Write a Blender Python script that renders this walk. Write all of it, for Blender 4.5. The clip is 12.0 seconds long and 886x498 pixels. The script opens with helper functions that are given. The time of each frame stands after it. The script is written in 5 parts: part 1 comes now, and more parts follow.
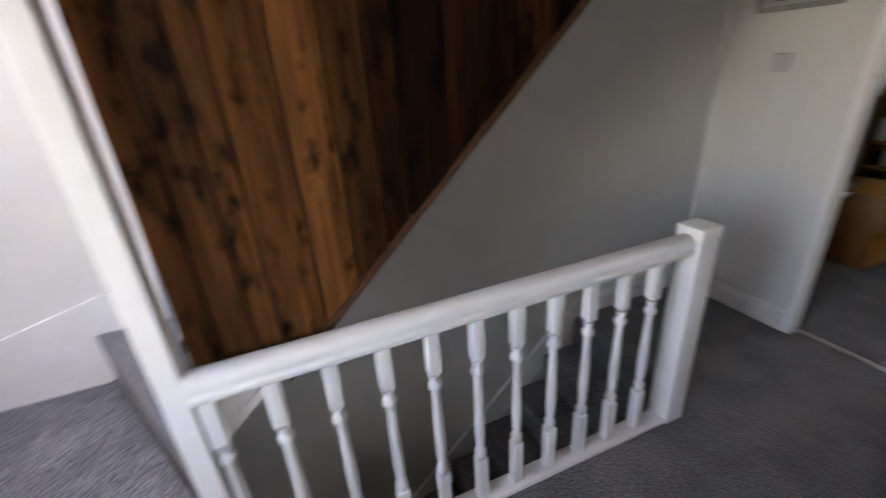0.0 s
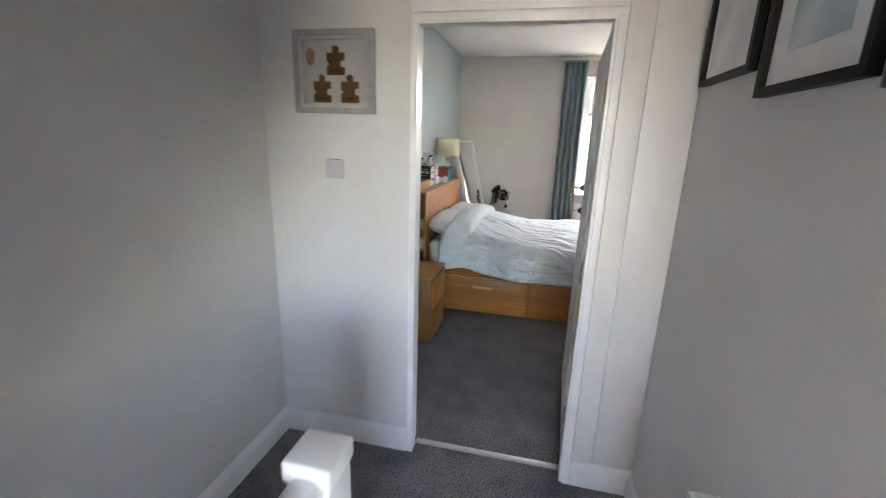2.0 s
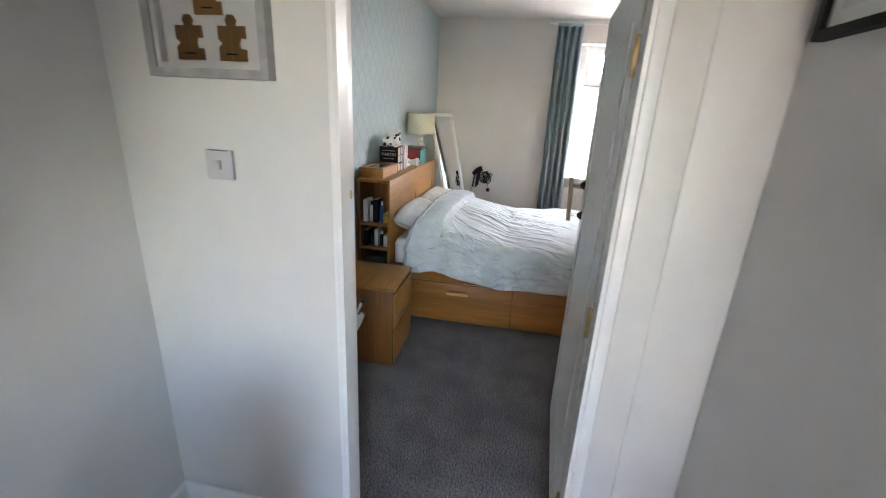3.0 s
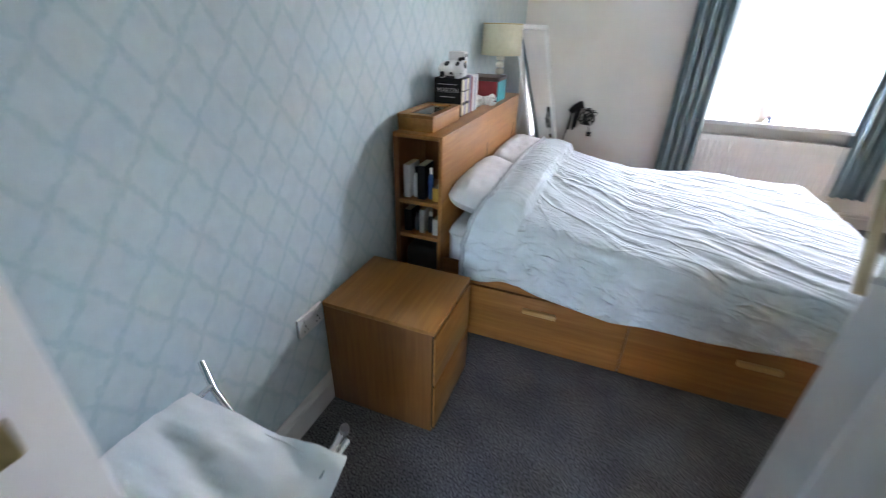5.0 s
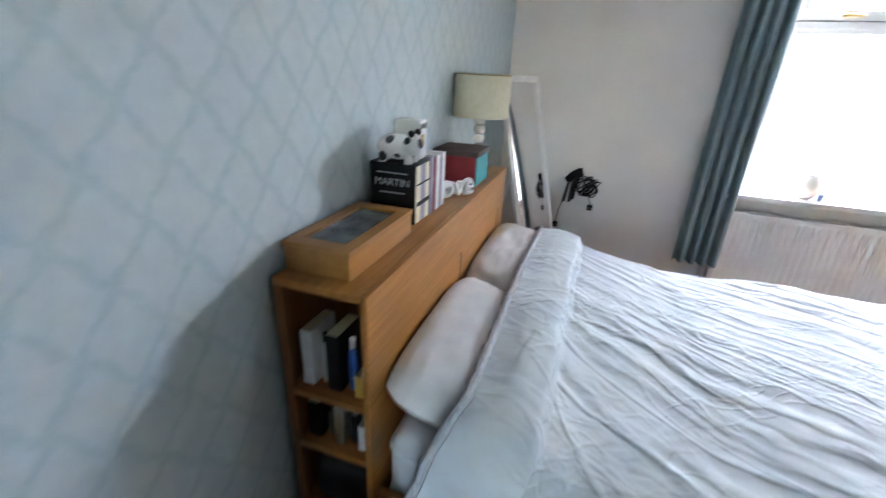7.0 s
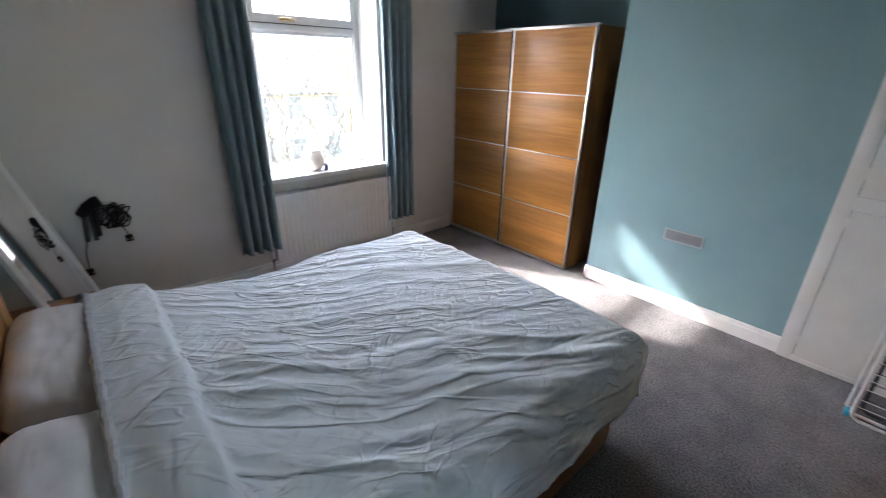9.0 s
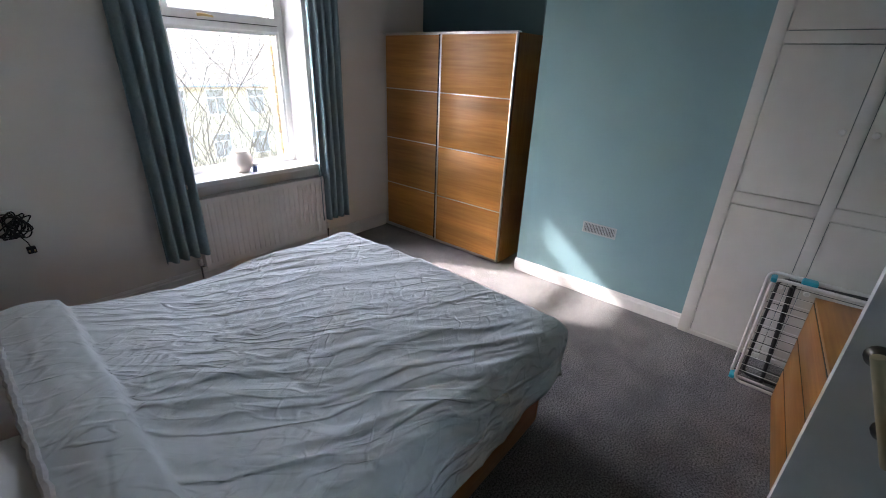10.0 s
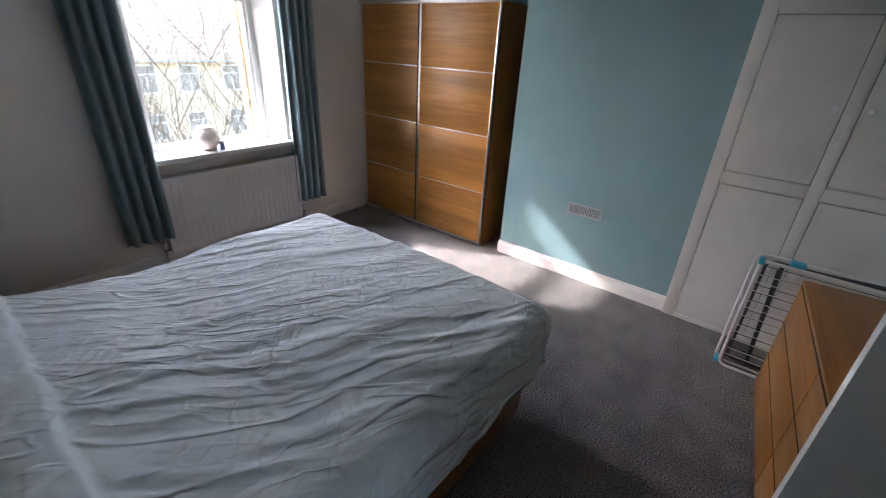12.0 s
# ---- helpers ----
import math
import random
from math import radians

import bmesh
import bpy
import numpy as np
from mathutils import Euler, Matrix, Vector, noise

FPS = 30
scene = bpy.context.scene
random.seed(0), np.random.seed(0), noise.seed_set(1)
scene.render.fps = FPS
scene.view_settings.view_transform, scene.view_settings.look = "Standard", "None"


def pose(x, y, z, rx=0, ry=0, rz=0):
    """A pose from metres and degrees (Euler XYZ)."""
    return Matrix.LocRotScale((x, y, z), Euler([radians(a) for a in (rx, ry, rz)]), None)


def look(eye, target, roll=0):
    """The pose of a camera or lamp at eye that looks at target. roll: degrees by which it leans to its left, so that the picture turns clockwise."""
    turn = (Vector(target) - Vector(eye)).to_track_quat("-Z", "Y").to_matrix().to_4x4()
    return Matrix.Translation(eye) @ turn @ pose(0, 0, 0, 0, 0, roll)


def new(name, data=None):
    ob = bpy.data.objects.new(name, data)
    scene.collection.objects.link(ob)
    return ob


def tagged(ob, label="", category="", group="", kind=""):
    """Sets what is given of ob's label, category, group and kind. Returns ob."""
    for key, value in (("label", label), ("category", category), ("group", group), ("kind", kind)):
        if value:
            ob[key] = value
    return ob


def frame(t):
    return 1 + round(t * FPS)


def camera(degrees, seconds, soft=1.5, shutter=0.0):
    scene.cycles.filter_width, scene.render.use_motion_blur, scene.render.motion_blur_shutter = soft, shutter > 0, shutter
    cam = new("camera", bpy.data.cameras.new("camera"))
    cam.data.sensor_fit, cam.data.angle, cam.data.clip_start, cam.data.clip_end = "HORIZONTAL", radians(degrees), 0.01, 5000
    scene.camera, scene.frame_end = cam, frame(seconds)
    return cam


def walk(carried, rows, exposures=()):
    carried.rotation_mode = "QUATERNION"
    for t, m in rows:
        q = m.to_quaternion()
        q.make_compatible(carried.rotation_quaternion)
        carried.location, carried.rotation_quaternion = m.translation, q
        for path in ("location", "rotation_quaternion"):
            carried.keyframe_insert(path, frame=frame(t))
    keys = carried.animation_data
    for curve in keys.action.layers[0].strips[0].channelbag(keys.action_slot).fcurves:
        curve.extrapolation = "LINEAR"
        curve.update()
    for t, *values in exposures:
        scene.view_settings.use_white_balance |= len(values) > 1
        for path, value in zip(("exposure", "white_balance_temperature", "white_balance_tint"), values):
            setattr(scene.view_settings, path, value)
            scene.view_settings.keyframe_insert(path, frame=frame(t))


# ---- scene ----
cam = camera(93.0, 12.0, soft=1.0, shutter=0.5)
PATH = [
    (0, (1.842, -2.684, 1.551), (0.139, -2.016, 0.744), -4.1),
    (0.5, (1.681, -2.641, 1.544), (0.341, -1.363, 0.787), -4.4),
    (1, (1.507, -2.475, 1.555), (0.452, -0.916, 0.879), -2.7),
    (1.5, (1.398, -2.233, 1.586), (0.692, -0.443, 1.039), 0.2),
    (2, (1.261, -1.94, 1.596), (0.838, -0.054, 1.08), 1.9),
    (2.5, (1.234, -1.641, 1.6), (0.95, 0.242, 0.989), 0.9),
    (2.7, (1.241, -1.49, 1.611), (0.935, 0.385, 0.986), 2.0),
    (4.3, (1.099, -0.484, 1.663), (0.659, 1.345, 0.986), 2.3),
    (4.5, (1.074, -0.364, 1.627), (0.594, 1.43, 0.885), 2.3),
    (5, (0.99, -0.12, 1.571), (0.355, 1.523, 0.624), 1.5),
    (5.5, (0.933, 0.132, 1.549), (0.016, 1.675, 0.667), 1.0),
    (6, (0.857, 0.393, 1.527), (-0.076, 1.94, 0.67), 2.2),
    (6.5, (0.736, 0.676, 1.551), (-0.055, 2.292, 0.677), 1.2),
    (7, (0.696, 0.949, 1.586), (0.118, 2.697, 0.805), 2.7),
    (7.5, (0.676, 1.086, 1.631), (0.557, 2.933, 0.874), 2.9),
    (7.7, (0.651, 1.119, 1.655), (0.845, 2.966, 0.912), 2.2),
    (9.3, (0.613, 1.07, 1.709), (1.924, 2.364, 0.93), 0.4),
    (9.5, (0.607, 1.042, 1.723), (1.968, 2.291, 0.957), 0.1),
    (10, (0.577, 1.022, 1.752), (1.993, 2.183, 0.948), 2.3),
    (10.5, (0.546, 1.009, 1.764), (1.953, 2.191, 0.975), 1.7),
    (11, (0.534, 1.007, 1.768), (1.948, 2.181, 0.981), 2.2),
    (11.5, (0.563, 1.021, 1.754), (1.97, 2.172, 0.919), 3.1),
    (12, (0.693, 1.073, 1.701), (2.129, 2.153, 0.823), 3.1),
]
walk(cam, [(t, look(eye, target, roll)) for t, eye, target, roll in PATH],
     exposures=[(0.0, 4.75, 8000, 23), (0.5, 5.25, 7200, 20), (1.0, 5.7, 7150, 20), (2.5, 5.7, 7150, 20), (4.4, 6.0, 6500, 19), (5.5, 5.85, 6400, 20), (6.5, 5.75, 6350, 20), (7.6, 5.5, 6300, 19), (9.4, 4.35, 6350, 20), (12.0, 4.05, 6450, 22)])

# ---- world, sun and large lights ----
world = bpy.data.worlds.new("sky")
scene.world = world
world.use_nodes = True
wn = world.node_tree.nodes
sky = wn.new("ShaderNodeTexSky")
sky.sky_type, sky.sun_disc = "NISHITA", False
SUN_DIR = Vector((0.50, -1.0, -0.79)).normalized()
SUN_ELEV = math.asin(-SUN_DIR.z)
sky.sun_elevation = SUN_ELEV
sky.sun_rotation = math.atan2(-SUN_DIR.x, -SUN_DIR.y)
world.node_tree.links.new(sky.outputs[0], wn["Background"].inputs[0])
wn["Background"].inputs[1].default_value = 0.15

sun = new("sun", bpy.data.lights.new("sun", "SUN"))
sun.data.energy, sun.data.angle, sun.data.color = 0.75, radians(2.0), (1.0, 0.94, 0.85)
sun.matrix_world = look((1.0, 9.0, 7.0), Vector((1.0, 9.0, 7.0)) + SUN_DIR)


def area(name, eye, target, width, height, watts, color):
    lamp = new(name, bpy.data.lights.new(name, "AREA"))
    lamp.data.shape, lamp.data.size, lamp.data.size_y = "RECTANGLE", width, height
    lamp.data.energy, lamp.data.color = watts, color
    lamp.matrix_world = look(eye, target)
    return lamp


# area lamps: sky light outside above the bedroom window, then two added landing fills
area("window_daylight", (2.295, 5.20, 2.45), (2.40, 3.9, 0.8), 1.1, 0.8, 4.3, (0.92, 0.96, 1.0))
# fill over the loft stairs, as from a supposed, unseen skylight
area("loft_stairs_fill", (0.4, -3.3, 4.6), (0.4, -3.3, 0.0), 0.7, 1.2, 0.04, (0.95, 0.97, 1.0))
# fill in an invented opening at the unseen end of the landing
area("landing_end_fill", (1.90, -4.40, 1.6), (1.2, 0.0, 0.8), 0.9, 1.3, 0.11, (1.0, 0.98, 0.95))


# ---- materials ----
def mat(name, c1, c2=None, scale=8.0, rough=0.6, bump=0.0, bump_scale=200.0, metal=0.0, stretch=(1, 1, 1), vary=0.0, detail=5.0, coat=0.0):
    m = bpy.data.materials.new(name)
    m.use_nodes = True
    nt = m.node_tree
    n, l = nt.nodes, nt.links
    b = n["Principled BSDF"]
    c2 = c2 or c1
    tc = n.new("ShaderNodeTexCoord")
    mp = n.new("ShaderNodeMapping")
    mp.inputs["Scale"].default_value = stretch
    l.new(tc.outputs["Object"], mp.inputs[0])
    nz = n.new("ShaderNodeTexNoise")
    nz.inputs["Scale"].default_value, nz.inputs["Detail"].default_value = scale, detail
    l.new(mp.outputs[0], nz.inputs["Vector"])
    ramp = n.new("ShaderNodeValToRGB")
    ramp.color_ramp.elements[0].position, ramp.color_ramp.elements[1].position = 0.3, 0.7
    ramp.color_ramp.elements[0].color, ramp.color_ramp.elements[1].color = (*c1, 1), (*c2, 1)
    l.new(nz.outputs[0], ramp.inputs[0])
    out = ramp.outputs[0]
    if vary:
        info = n.new("ShaderNodeObjectInfo")
        hsv = n.new("ShaderNodeHueSaturation")
        mr = n.new("ShaderNodeMapRange")
        mr.inputs[3].default_value, mr.inputs[4].default_value = 1 - vary, 1 + vary
        l.new(info.outputs["Random"], mr.inputs[0])
        l.new(mr.outputs[0], hsv.inputs["Value"])
        l.new(out, hsv.inputs["Color"])
        out = hsv.outputs[0]
    l.new(out, b.inputs["Base Color"])
    b.inputs["Roughness"].default_value, b.inputs["Metallic"].default_value = rough, metal
    b.inputs["Coat Weight"].default_value = coat
    if bump:
        fine = n.new("ShaderNodeTexNoise")
        fine.inputs["Scale"].default_value, fine.inputs["Detail"].default_value = bump_scale, 3.0
        l.new(mp.outputs[0], fine.inputs["Vector"])
        bp = n.new("ShaderNodeBump")
        bp.inputs["Strength"].default_value, bp.inputs["Distance"].default_value = bump, 0.002
        l.new(fine.outputs[0], bp.inputs["Height"])
        l.new(bp.outputs[0], b.inputs["Normal"])
    return m


def wood(name, c1, c2, along="x", rough=0.45, fine=60.0, vary=0.0, dark=None, knots=0.0):
    """Straight-grained wood: streaks drawn out along one axis, with slow bands of tone."""
    s = {"x": (0.06, 1, 1), "y": (1, 0.06, 1), "z": (1, 1, 0.06)}[along]
    m = mat(name, c1, c2, fine, rough, 0.25, 90.0, 0.0, s, vary, 6.0)
    nt = m.node_tree
    n, l = nt.nodes, nt.links
    b = n["Principled BSDF"]
    src = b.inputs["Base Color"].links[0].from_socket
    mp = [x for x in n if x.type == "MAPPING"][0]
    slow = n.new("ShaderNodeTexNoise")
    slow.inputs["Scale"].default_value, slow.inputs["Detail"].default_value = 7.0, 3.0
    l.new(mp.outputs[0], slow.inputs["Vector"])
    ramp = n.new("ShaderNodeValToRGB")
    ramp.color_ramp.elements[0].position, ramp.color_ramp.elements[1].position = 0.35, 0.65
    lo = 0.88 if dark is None else dark
    ramp.color_ramp.elements[0].color, ramp.color_ramp.elements[1].color = (lo, lo, lo, 1), (1.08, 1.06, 1.04, 1)
    l.new(slow.outputs[0], ramp.inputs[0])
    mix = n.new("ShaderNodeMixRGB")
    mix.blend_type, mix.inputs[0].default_value = "MULTIPLY", 1.0
    l.new(src, mix.inputs[1])
    l.new(ramp.outputs[0], mix.inputs[2])
    out = mix.outputs[0]
    if knots:
        # dark scorched patches and knots
        mk = n.new("ShaderNodeMapping")
        mk.inputs["Scale"].default_value = {"x": (0.45, 1, 1), "y": (1, 0.45, 1), "z": (1, 1, 0.45)}[along]
        tc = [x for x in n if x.type == "TEX_COORD"][0]
        l.new(tc.outputs["Object"], mk.inputs[0])
        spot = n.new("ShaderNodeTexNoise")
        spot.inputs["Scale"].default_value, spot.inputs["Detail"].default_value = 22.0, 6.0
        l.new(mk.outputs[0], spot.inputs["Vector"])
        r2 = n.new("ShaderNodeValToRGB")
        r2.color_ramp.elements[0].position, r2.color_ramp.elements[1].position = 0.36, 0.47
        k = 1 - knots
        r2.color_ramp.elements[0].color, r2.color_ramp.elements[1].color = (k, k, k, 1), (1, 1, 1, 1)
        l.new(spot.outputs[0], r2.inputs[0])
        m2 = n.new("ShaderNodeMixRGB")
        m2.blend_type, m2.inputs[0].default_value = "MULTIPLY", 1.0
        l.new(out, m2.inputs[1])
        l.new(r2.outputs[0], m2.inputs[2])
        out = m2.outputs[0]
    l.new(out, b.inputs["Base Color"])
    return m


def carpet():
    """Speckled cut pile: light and dark tufts, with slow patches where the pile lies another way."""
    m = mat("grey_carpet", (0.011, 0.0107, 0.0107), (0.255, 0.245, 0.245), 122.0, 0.98, 0.7, 230.0, detail=5.0)
    nt = m.node_tree
    n, l = nt.nodes, nt.links
    b = n["Principled BSDF"]
    src = b.inputs["Base Color"].links[0].from_socket
    tufts = [x for x in n if x.type == "VALTORGB"][0].color_ramp
    tufts.elements[0].position, tufts.elements[1].position = 0.34, 0.66
    geo = n.new("ShaderNodeNewGeometry")
    slow = n.new("ShaderNodeTexNoise")
    slow.inputs["Scale"].default_value, slow.inputs["Detail"].default_value = 5.0, 6.0
    l.new(geo.outputs["Position"], slow.inputs["Vector"])
    rp = n.new("ShaderNodeValToRGB")
    rp.color_ramp.elements[0].position, rp.color_ramp.elements[1].position = 0.38, 0.60
    rp.color_ramp.elements[0].color, rp.color_ramp.elements[1].color = (0.80, 0.80, 0.81, 1), (1.16, 1.15, 1.14, 1)
    l.new(slow.outputs[0], rp.inputs[0])
    mx = n.new("ShaderNodeMixRGB")
    mx.blend_type, mx.inputs[0].default_value = "MULTIPLY", 1.0
    l.new(src, mx.inputs[1])
    l.new(rp.outputs[0], mx.inputs[2])
    l.new(mx.outputs[0], b.inputs["Base Color"])
    bump = [x for x in n if x.type == "BUMP"][0]
    bump.inputs["Distance"].default_value = 0.006
    b.inputs["Sheen Weight"].default_value = 0.15
    return m


PU, PV = 0.15, 0.19   # width and height of the trellis


def wallpaper():
    """Pale blue paper with a soft ogee trellis of slightly deeper blue brush lines."""
    m = mat("trellis_wallpaper", (0.49, 0.58, 0.60), (0.55, 0.635, 0.65), 22.0, 0.75, 0.15, 350.0)
    nt = m.node_tree
    n, l = nt.nodes, nt.links
    b = n["Principled BSDF"]
    src = b.inputs["Base Color"].links[0].from_socket
    geo = n.new("ShaderNodeNewGeometry")
    sep = n.new("ShaderNodeSeparateXYZ")
    l.new(geo.outputs["Position"], sep.inputs[0])
    wob = n.new("ShaderNodeTexNoise")
    wob.inputs["Scale"].default_value = 9.0
    l.new(geo.outputs["Position"], wob.inputs["Vector"])
    tex = n.new("ShaderNodeTexNoise")
    tex.inputs["Scale"].default_value = 55.0
    l.new(geo.outputs["Position"], tex.inputs["Vector"])

    def math_node(op, a, c=None, v=None):
        k = n.new("ShaderNodeMath")
        k.operation = op
        l.new(a, k.inputs[0])
        if c is not None:
            l.new(c, k.inputs[1])
        if v is not None:
            k.inputs[1].default_value = v
        return k.outputs[0]

    wiggle = math_node("MULTIPLY", math_node("SUBTRACT", wob.outputs[0], v=0.5), v=0.22)
    u = math_node("ADD", math_node("MULTIPLY", sep.outputs[1], v=1 / PU), wiggle)
    ruffle = n.new("ShaderNodeTexNoise")
    ruffle.inputs["Scale"].default_value = 34.0
    l.new(geo.outputs["Position"], ruffle.inputs["Vector"])
    shake = math_node("MULTIPLY", math_node("SUBTRACT", ruffle.outputs[0], v=0.5), v=0.20)
    w = math_node("ADD", math_node("MULTIPLY", sep.outputs[2], v=1 / PV), shake)
    # each side of a cell swells like a scallop
    u = math_node("ADD", u, math_node("MULTIPLY", math_node("SINE", math_node("MULTIPLY", w, v=4 * math.pi)), v=0.035))
    lines = []
    for op in ("ADD", "SUBTRACT"):
        d = math_node(op, u, w)
        f = math_node("ABSOLUTE", math_node("SUBTRACT", math_node("FRACT", d), v=0.5))
        mr = n.new("ShaderNodeMapRange")
        mr.interpolation_type = "SMOOTHSTEP"
        l.new(f, mr.inputs[0])
        mr.inputs[1].default_value, mr.inputs[2].default_value = 0.13, 0.02
        mr.inputs[3].default_value, mr.inputs[4].default_value = 0.0, 1.0
        lines.append(mr.outputs[0])
    both = math_node("MAXIMUM", lines[0], lines[1])
    both = math_node("MULTIPLY", both, math_node("ADD", math_node("MULTIPLY", tex.outputs[0], v=0.8), v=0.05))
    mix = n.new("ShaderNodeMixRGB")
    mix.inputs[2].default_value = (0.35, 0.495, 0.525, 1)
    l.new(both, mix.inputs[0])
    l.new(src, mix.inputs[1])
    l.new(mix.outputs[0], b.inputs["Base Color"])
    return m


PLASTER = mat("hall_plaster", (0.62, 0.605, 0.58), (0.67, 0.655, 0.63), 3.0, 0.85, 0.35, 180.0)
WHITE_WALL = mat("white_wall_paint", (0.68, 0.65, 0.61), (0.73, 0.70, 0.66), 2.5, 0.85, 0.3, 180.0)
PAPER = wallpaper()
TEAL = mat("teal_wall_paint", (0.18, 0.305, 0.33), (0.20, 0.33, 0.355), 2.0, 0.75, 0.25, 160.0)
# the teal again, darkened to carry the alcove's shade in its colour
TEAL_SHADE = mat("shaded_teal_paint", (0.06, 0.12, 0.14), (0.07, 0.135, 0.155), 2.0, 0.75, 0.2, 160.0)
CEILING = mat("ceiling_white", (0.74, 0.735, 0.72), (0.78, 0.775, 0.76), 4.0, 0.9, 0.2, 120.0)
GLOSS = mat("white_gloss_paint", (0.74, 0.73, 0.71), (0.80, 0.79, 0.77), 9.0, 0.32, 0.25, 40.0)
SATIN = mat("cream_satin_paint", (0.63, 0.61, 0.57), (0.68, 0.66, 0.62), 6.0, 0.4, 0.2, 50.0)
CARPET = carpet()
OAK = wood("oak_veneer", (0.32, 0.118, 0.022), (0.42, 0.176, 0.040), "x", 0.36, dark=0.74)
OAK_Y = wood("oak_veneer_cross", (0.37, 0.142, 0.027), (0.48, 0.212, 0.048), "y", 0.34, dark=0.74)
# upright grain, darkened: shade on sides and insides is put into the colour
OAK_SHADE = wood("oak_veneer_shaded", (0.21, 0.075, 0.015), (0.28, 0.112, 0.025), "z")
PALE_OAK = wood("pale_oak_bar", (0.52, 0.28, 0.09), (0.60, 0.35, 0.13), "x")
OAK_GOLD = wood("golden_oak_panel", (0.40, 0.165, 0.032), (0.51, 0.235, 0.052), "y", 0.42, 45.0, 0.12, 0.70)
# two board tones: random timber colour plus light and shade put into the colour
BOARD_SHADED = wood("shaded_brown_board", (0.003, 0.0015, 0.001), (0.045, 0.0155, 0.0052), "z", 0.6, 80.0, 0.6, 0.25, 0.8)
BOARD_LIT = wood("lit_amber_board", (0.042, 0.016, 0.0056), (0.165, 0.064, 0.0205), "z", 0.6, 60.0, 0.40, 0.35, 0.9)
for bm_ in (BOARD_SHADED, BOARD_LIT):
    bm_.node_tree.nodes["Principled BSDF"].inputs["Specular IOR Level"].default_value = 0.06
COTTON = mat("white_green_cotton", (0.49, 0.535, 0.54), (0.585, 0.625, 0.63), 11.0, 0.9, 0.3, 500.0)
LINEN = mat("white_pillow_cotton", (0.60, 0.605, 0.60), (0.68, 0.685, 0.68), 14.0, 0.9, 0.3, 400.0)

COTTON_BACK = mat("sage_cotton_turnback", (0.50, 0.55, 0.555), (0.585, 0.63, 0.635), 6.0, 0.9, 0.3, 500.0)


def creases(m, layers):
    """Sharp creases drawn out along one direction, one bump for each layer (turn, scale, stretch, depth, seed)."""
    n, l = m.node_tree.nodes, m.node_tree.links
    tc = [x for x in n if x.type == "TEX_COORD"][0]
    last = [x for x in n if x.type == "BUMP"][0].outputs[0]
    for turn, scale, stretch, depth, seed in layers:
        warp = n.new("ShaderNodeTexNoise")
        warp.inputs["Scale"].default_value, warp.inputs["Detail"].default_value = 2.6, 2.0
        l.new(tc.outputs["Object"], warp.inputs["Vector"])
        sub = n.new("ShaderNodeVectorMath")
        sub.operation = "MULTIPLY_ADD"
        l.new(warp.outputs["Color"], sub.inputs[0])
        sub.inputs[1].default_value = (0.12, 0.12, 0.12)
        l.new(tc.outputs["Object"], sub.inputs[2])
        mp = n.new("ShaderNodeMapping")
        mp.vector_type = "TEXTURE"
        mp.inputs["Location"].default_value = (seed, seed, seed)
        mp.inputs["Rotation"].default_value = (0, 0, turn)
        mp.inputs["Scale"].default_value = (stretch, 1, 1)
        l.new(sub.outputs[0], mp.inputs[0])
        nz = n.new("ShaderNodeTexNoise")
        nz.inputs["Scale"].default_value, nz.inputs["Detail"].default_value = scale, 1.5
        l.new(mp.outputs[0], nz.inputs["Vector"])
        half = n.new("ShaderNodeMath")
        half.operation = "SUBTRACT"
        half.inputs[1].default_value = 0.5
        l.new(nz.outputs[0], half.inputs[0])
        ab = n.new("ShaderNodeMath")
        ab.operation = "ABSOLUTE"
        l.new(half.outputs[0], ab.inputs[0])
        rg = n.new("ShaderNodeMapRange")
        rg.interpolation_type = "SMOOTHERSTEP"
        rg.inputs[1].default_value, rg.inputs[2].default_value = 0.0, 0.075
        rg.inputs[3].default_value, rg.inputs[4].default_value = 1.0, 0.0
        l.new(ab.outputs[0], rg.inputs[0])
        gate = n.new("ShaderNodeTexNoise")
        gate.inputs["Scale"].default_value = 3.4
        l.new(mp.outputs[0], gate.inputs["Vector"])
        gr = n.new("ShaderNodeMapRange")
        gr.inputs[1].default_value, gr.inputs[2].default_value = 0.36, 0.62
        l.new(gate.outputs[0], gr.inputs[0])
        mul = n.new("ShaderNodeMath")
        mul.operation = "MULTIPLY"
        l.new(rg.outputs[0], mul.inputs[0])
        l.new(gr.outputs[0], mul.inputs[1])
        bp = n.new("ShaderNodeBump")
        bp.inputs["Strength"].default_value, bp.inputs["Distance"].default_value = 1.0, depth
        l.new(mul.outputs[0], bp.inputs["Height"])
        l.new(last, bp.inputs["Normal"])
        last = bp.outputs[0]
    l.new(last, n["Principled BSDF"].inputs["Normal"])


creases(COTTON, ((-0.45, 4.0, 8.0, 0.010, 0.0), (-0.28, 7.0, 7.0, 0.0085, 3.1), (-0.62, 12.0, 5.0, 0.0048, 7.3), (-0.35, 19.0, 4.0, 0.0032, 9.1), (0.55, 14.0, 2.5, 0.0022, 5.7)))
creases(COTTON_BACK, ((1.2, 5.0, 2.5, 0.006, 2.0), (0.5, 9.0, 3.0, 0.0045, 6.0), (-0.4, 14.0, 3.0, 0.003, 4.4)))
creases(LINEN, ((1.3, 4.0, 4.0, 0.0022, 1.0), (1.6, 8.0, 4.0, 0.0012, 4.0)))
FRILL = mat("grey_frilled_cotton", (0.34, 0.35, 0.36), (0.44, 0.45, 0.46), 60.0, 0.9, 0.8, 90.0)
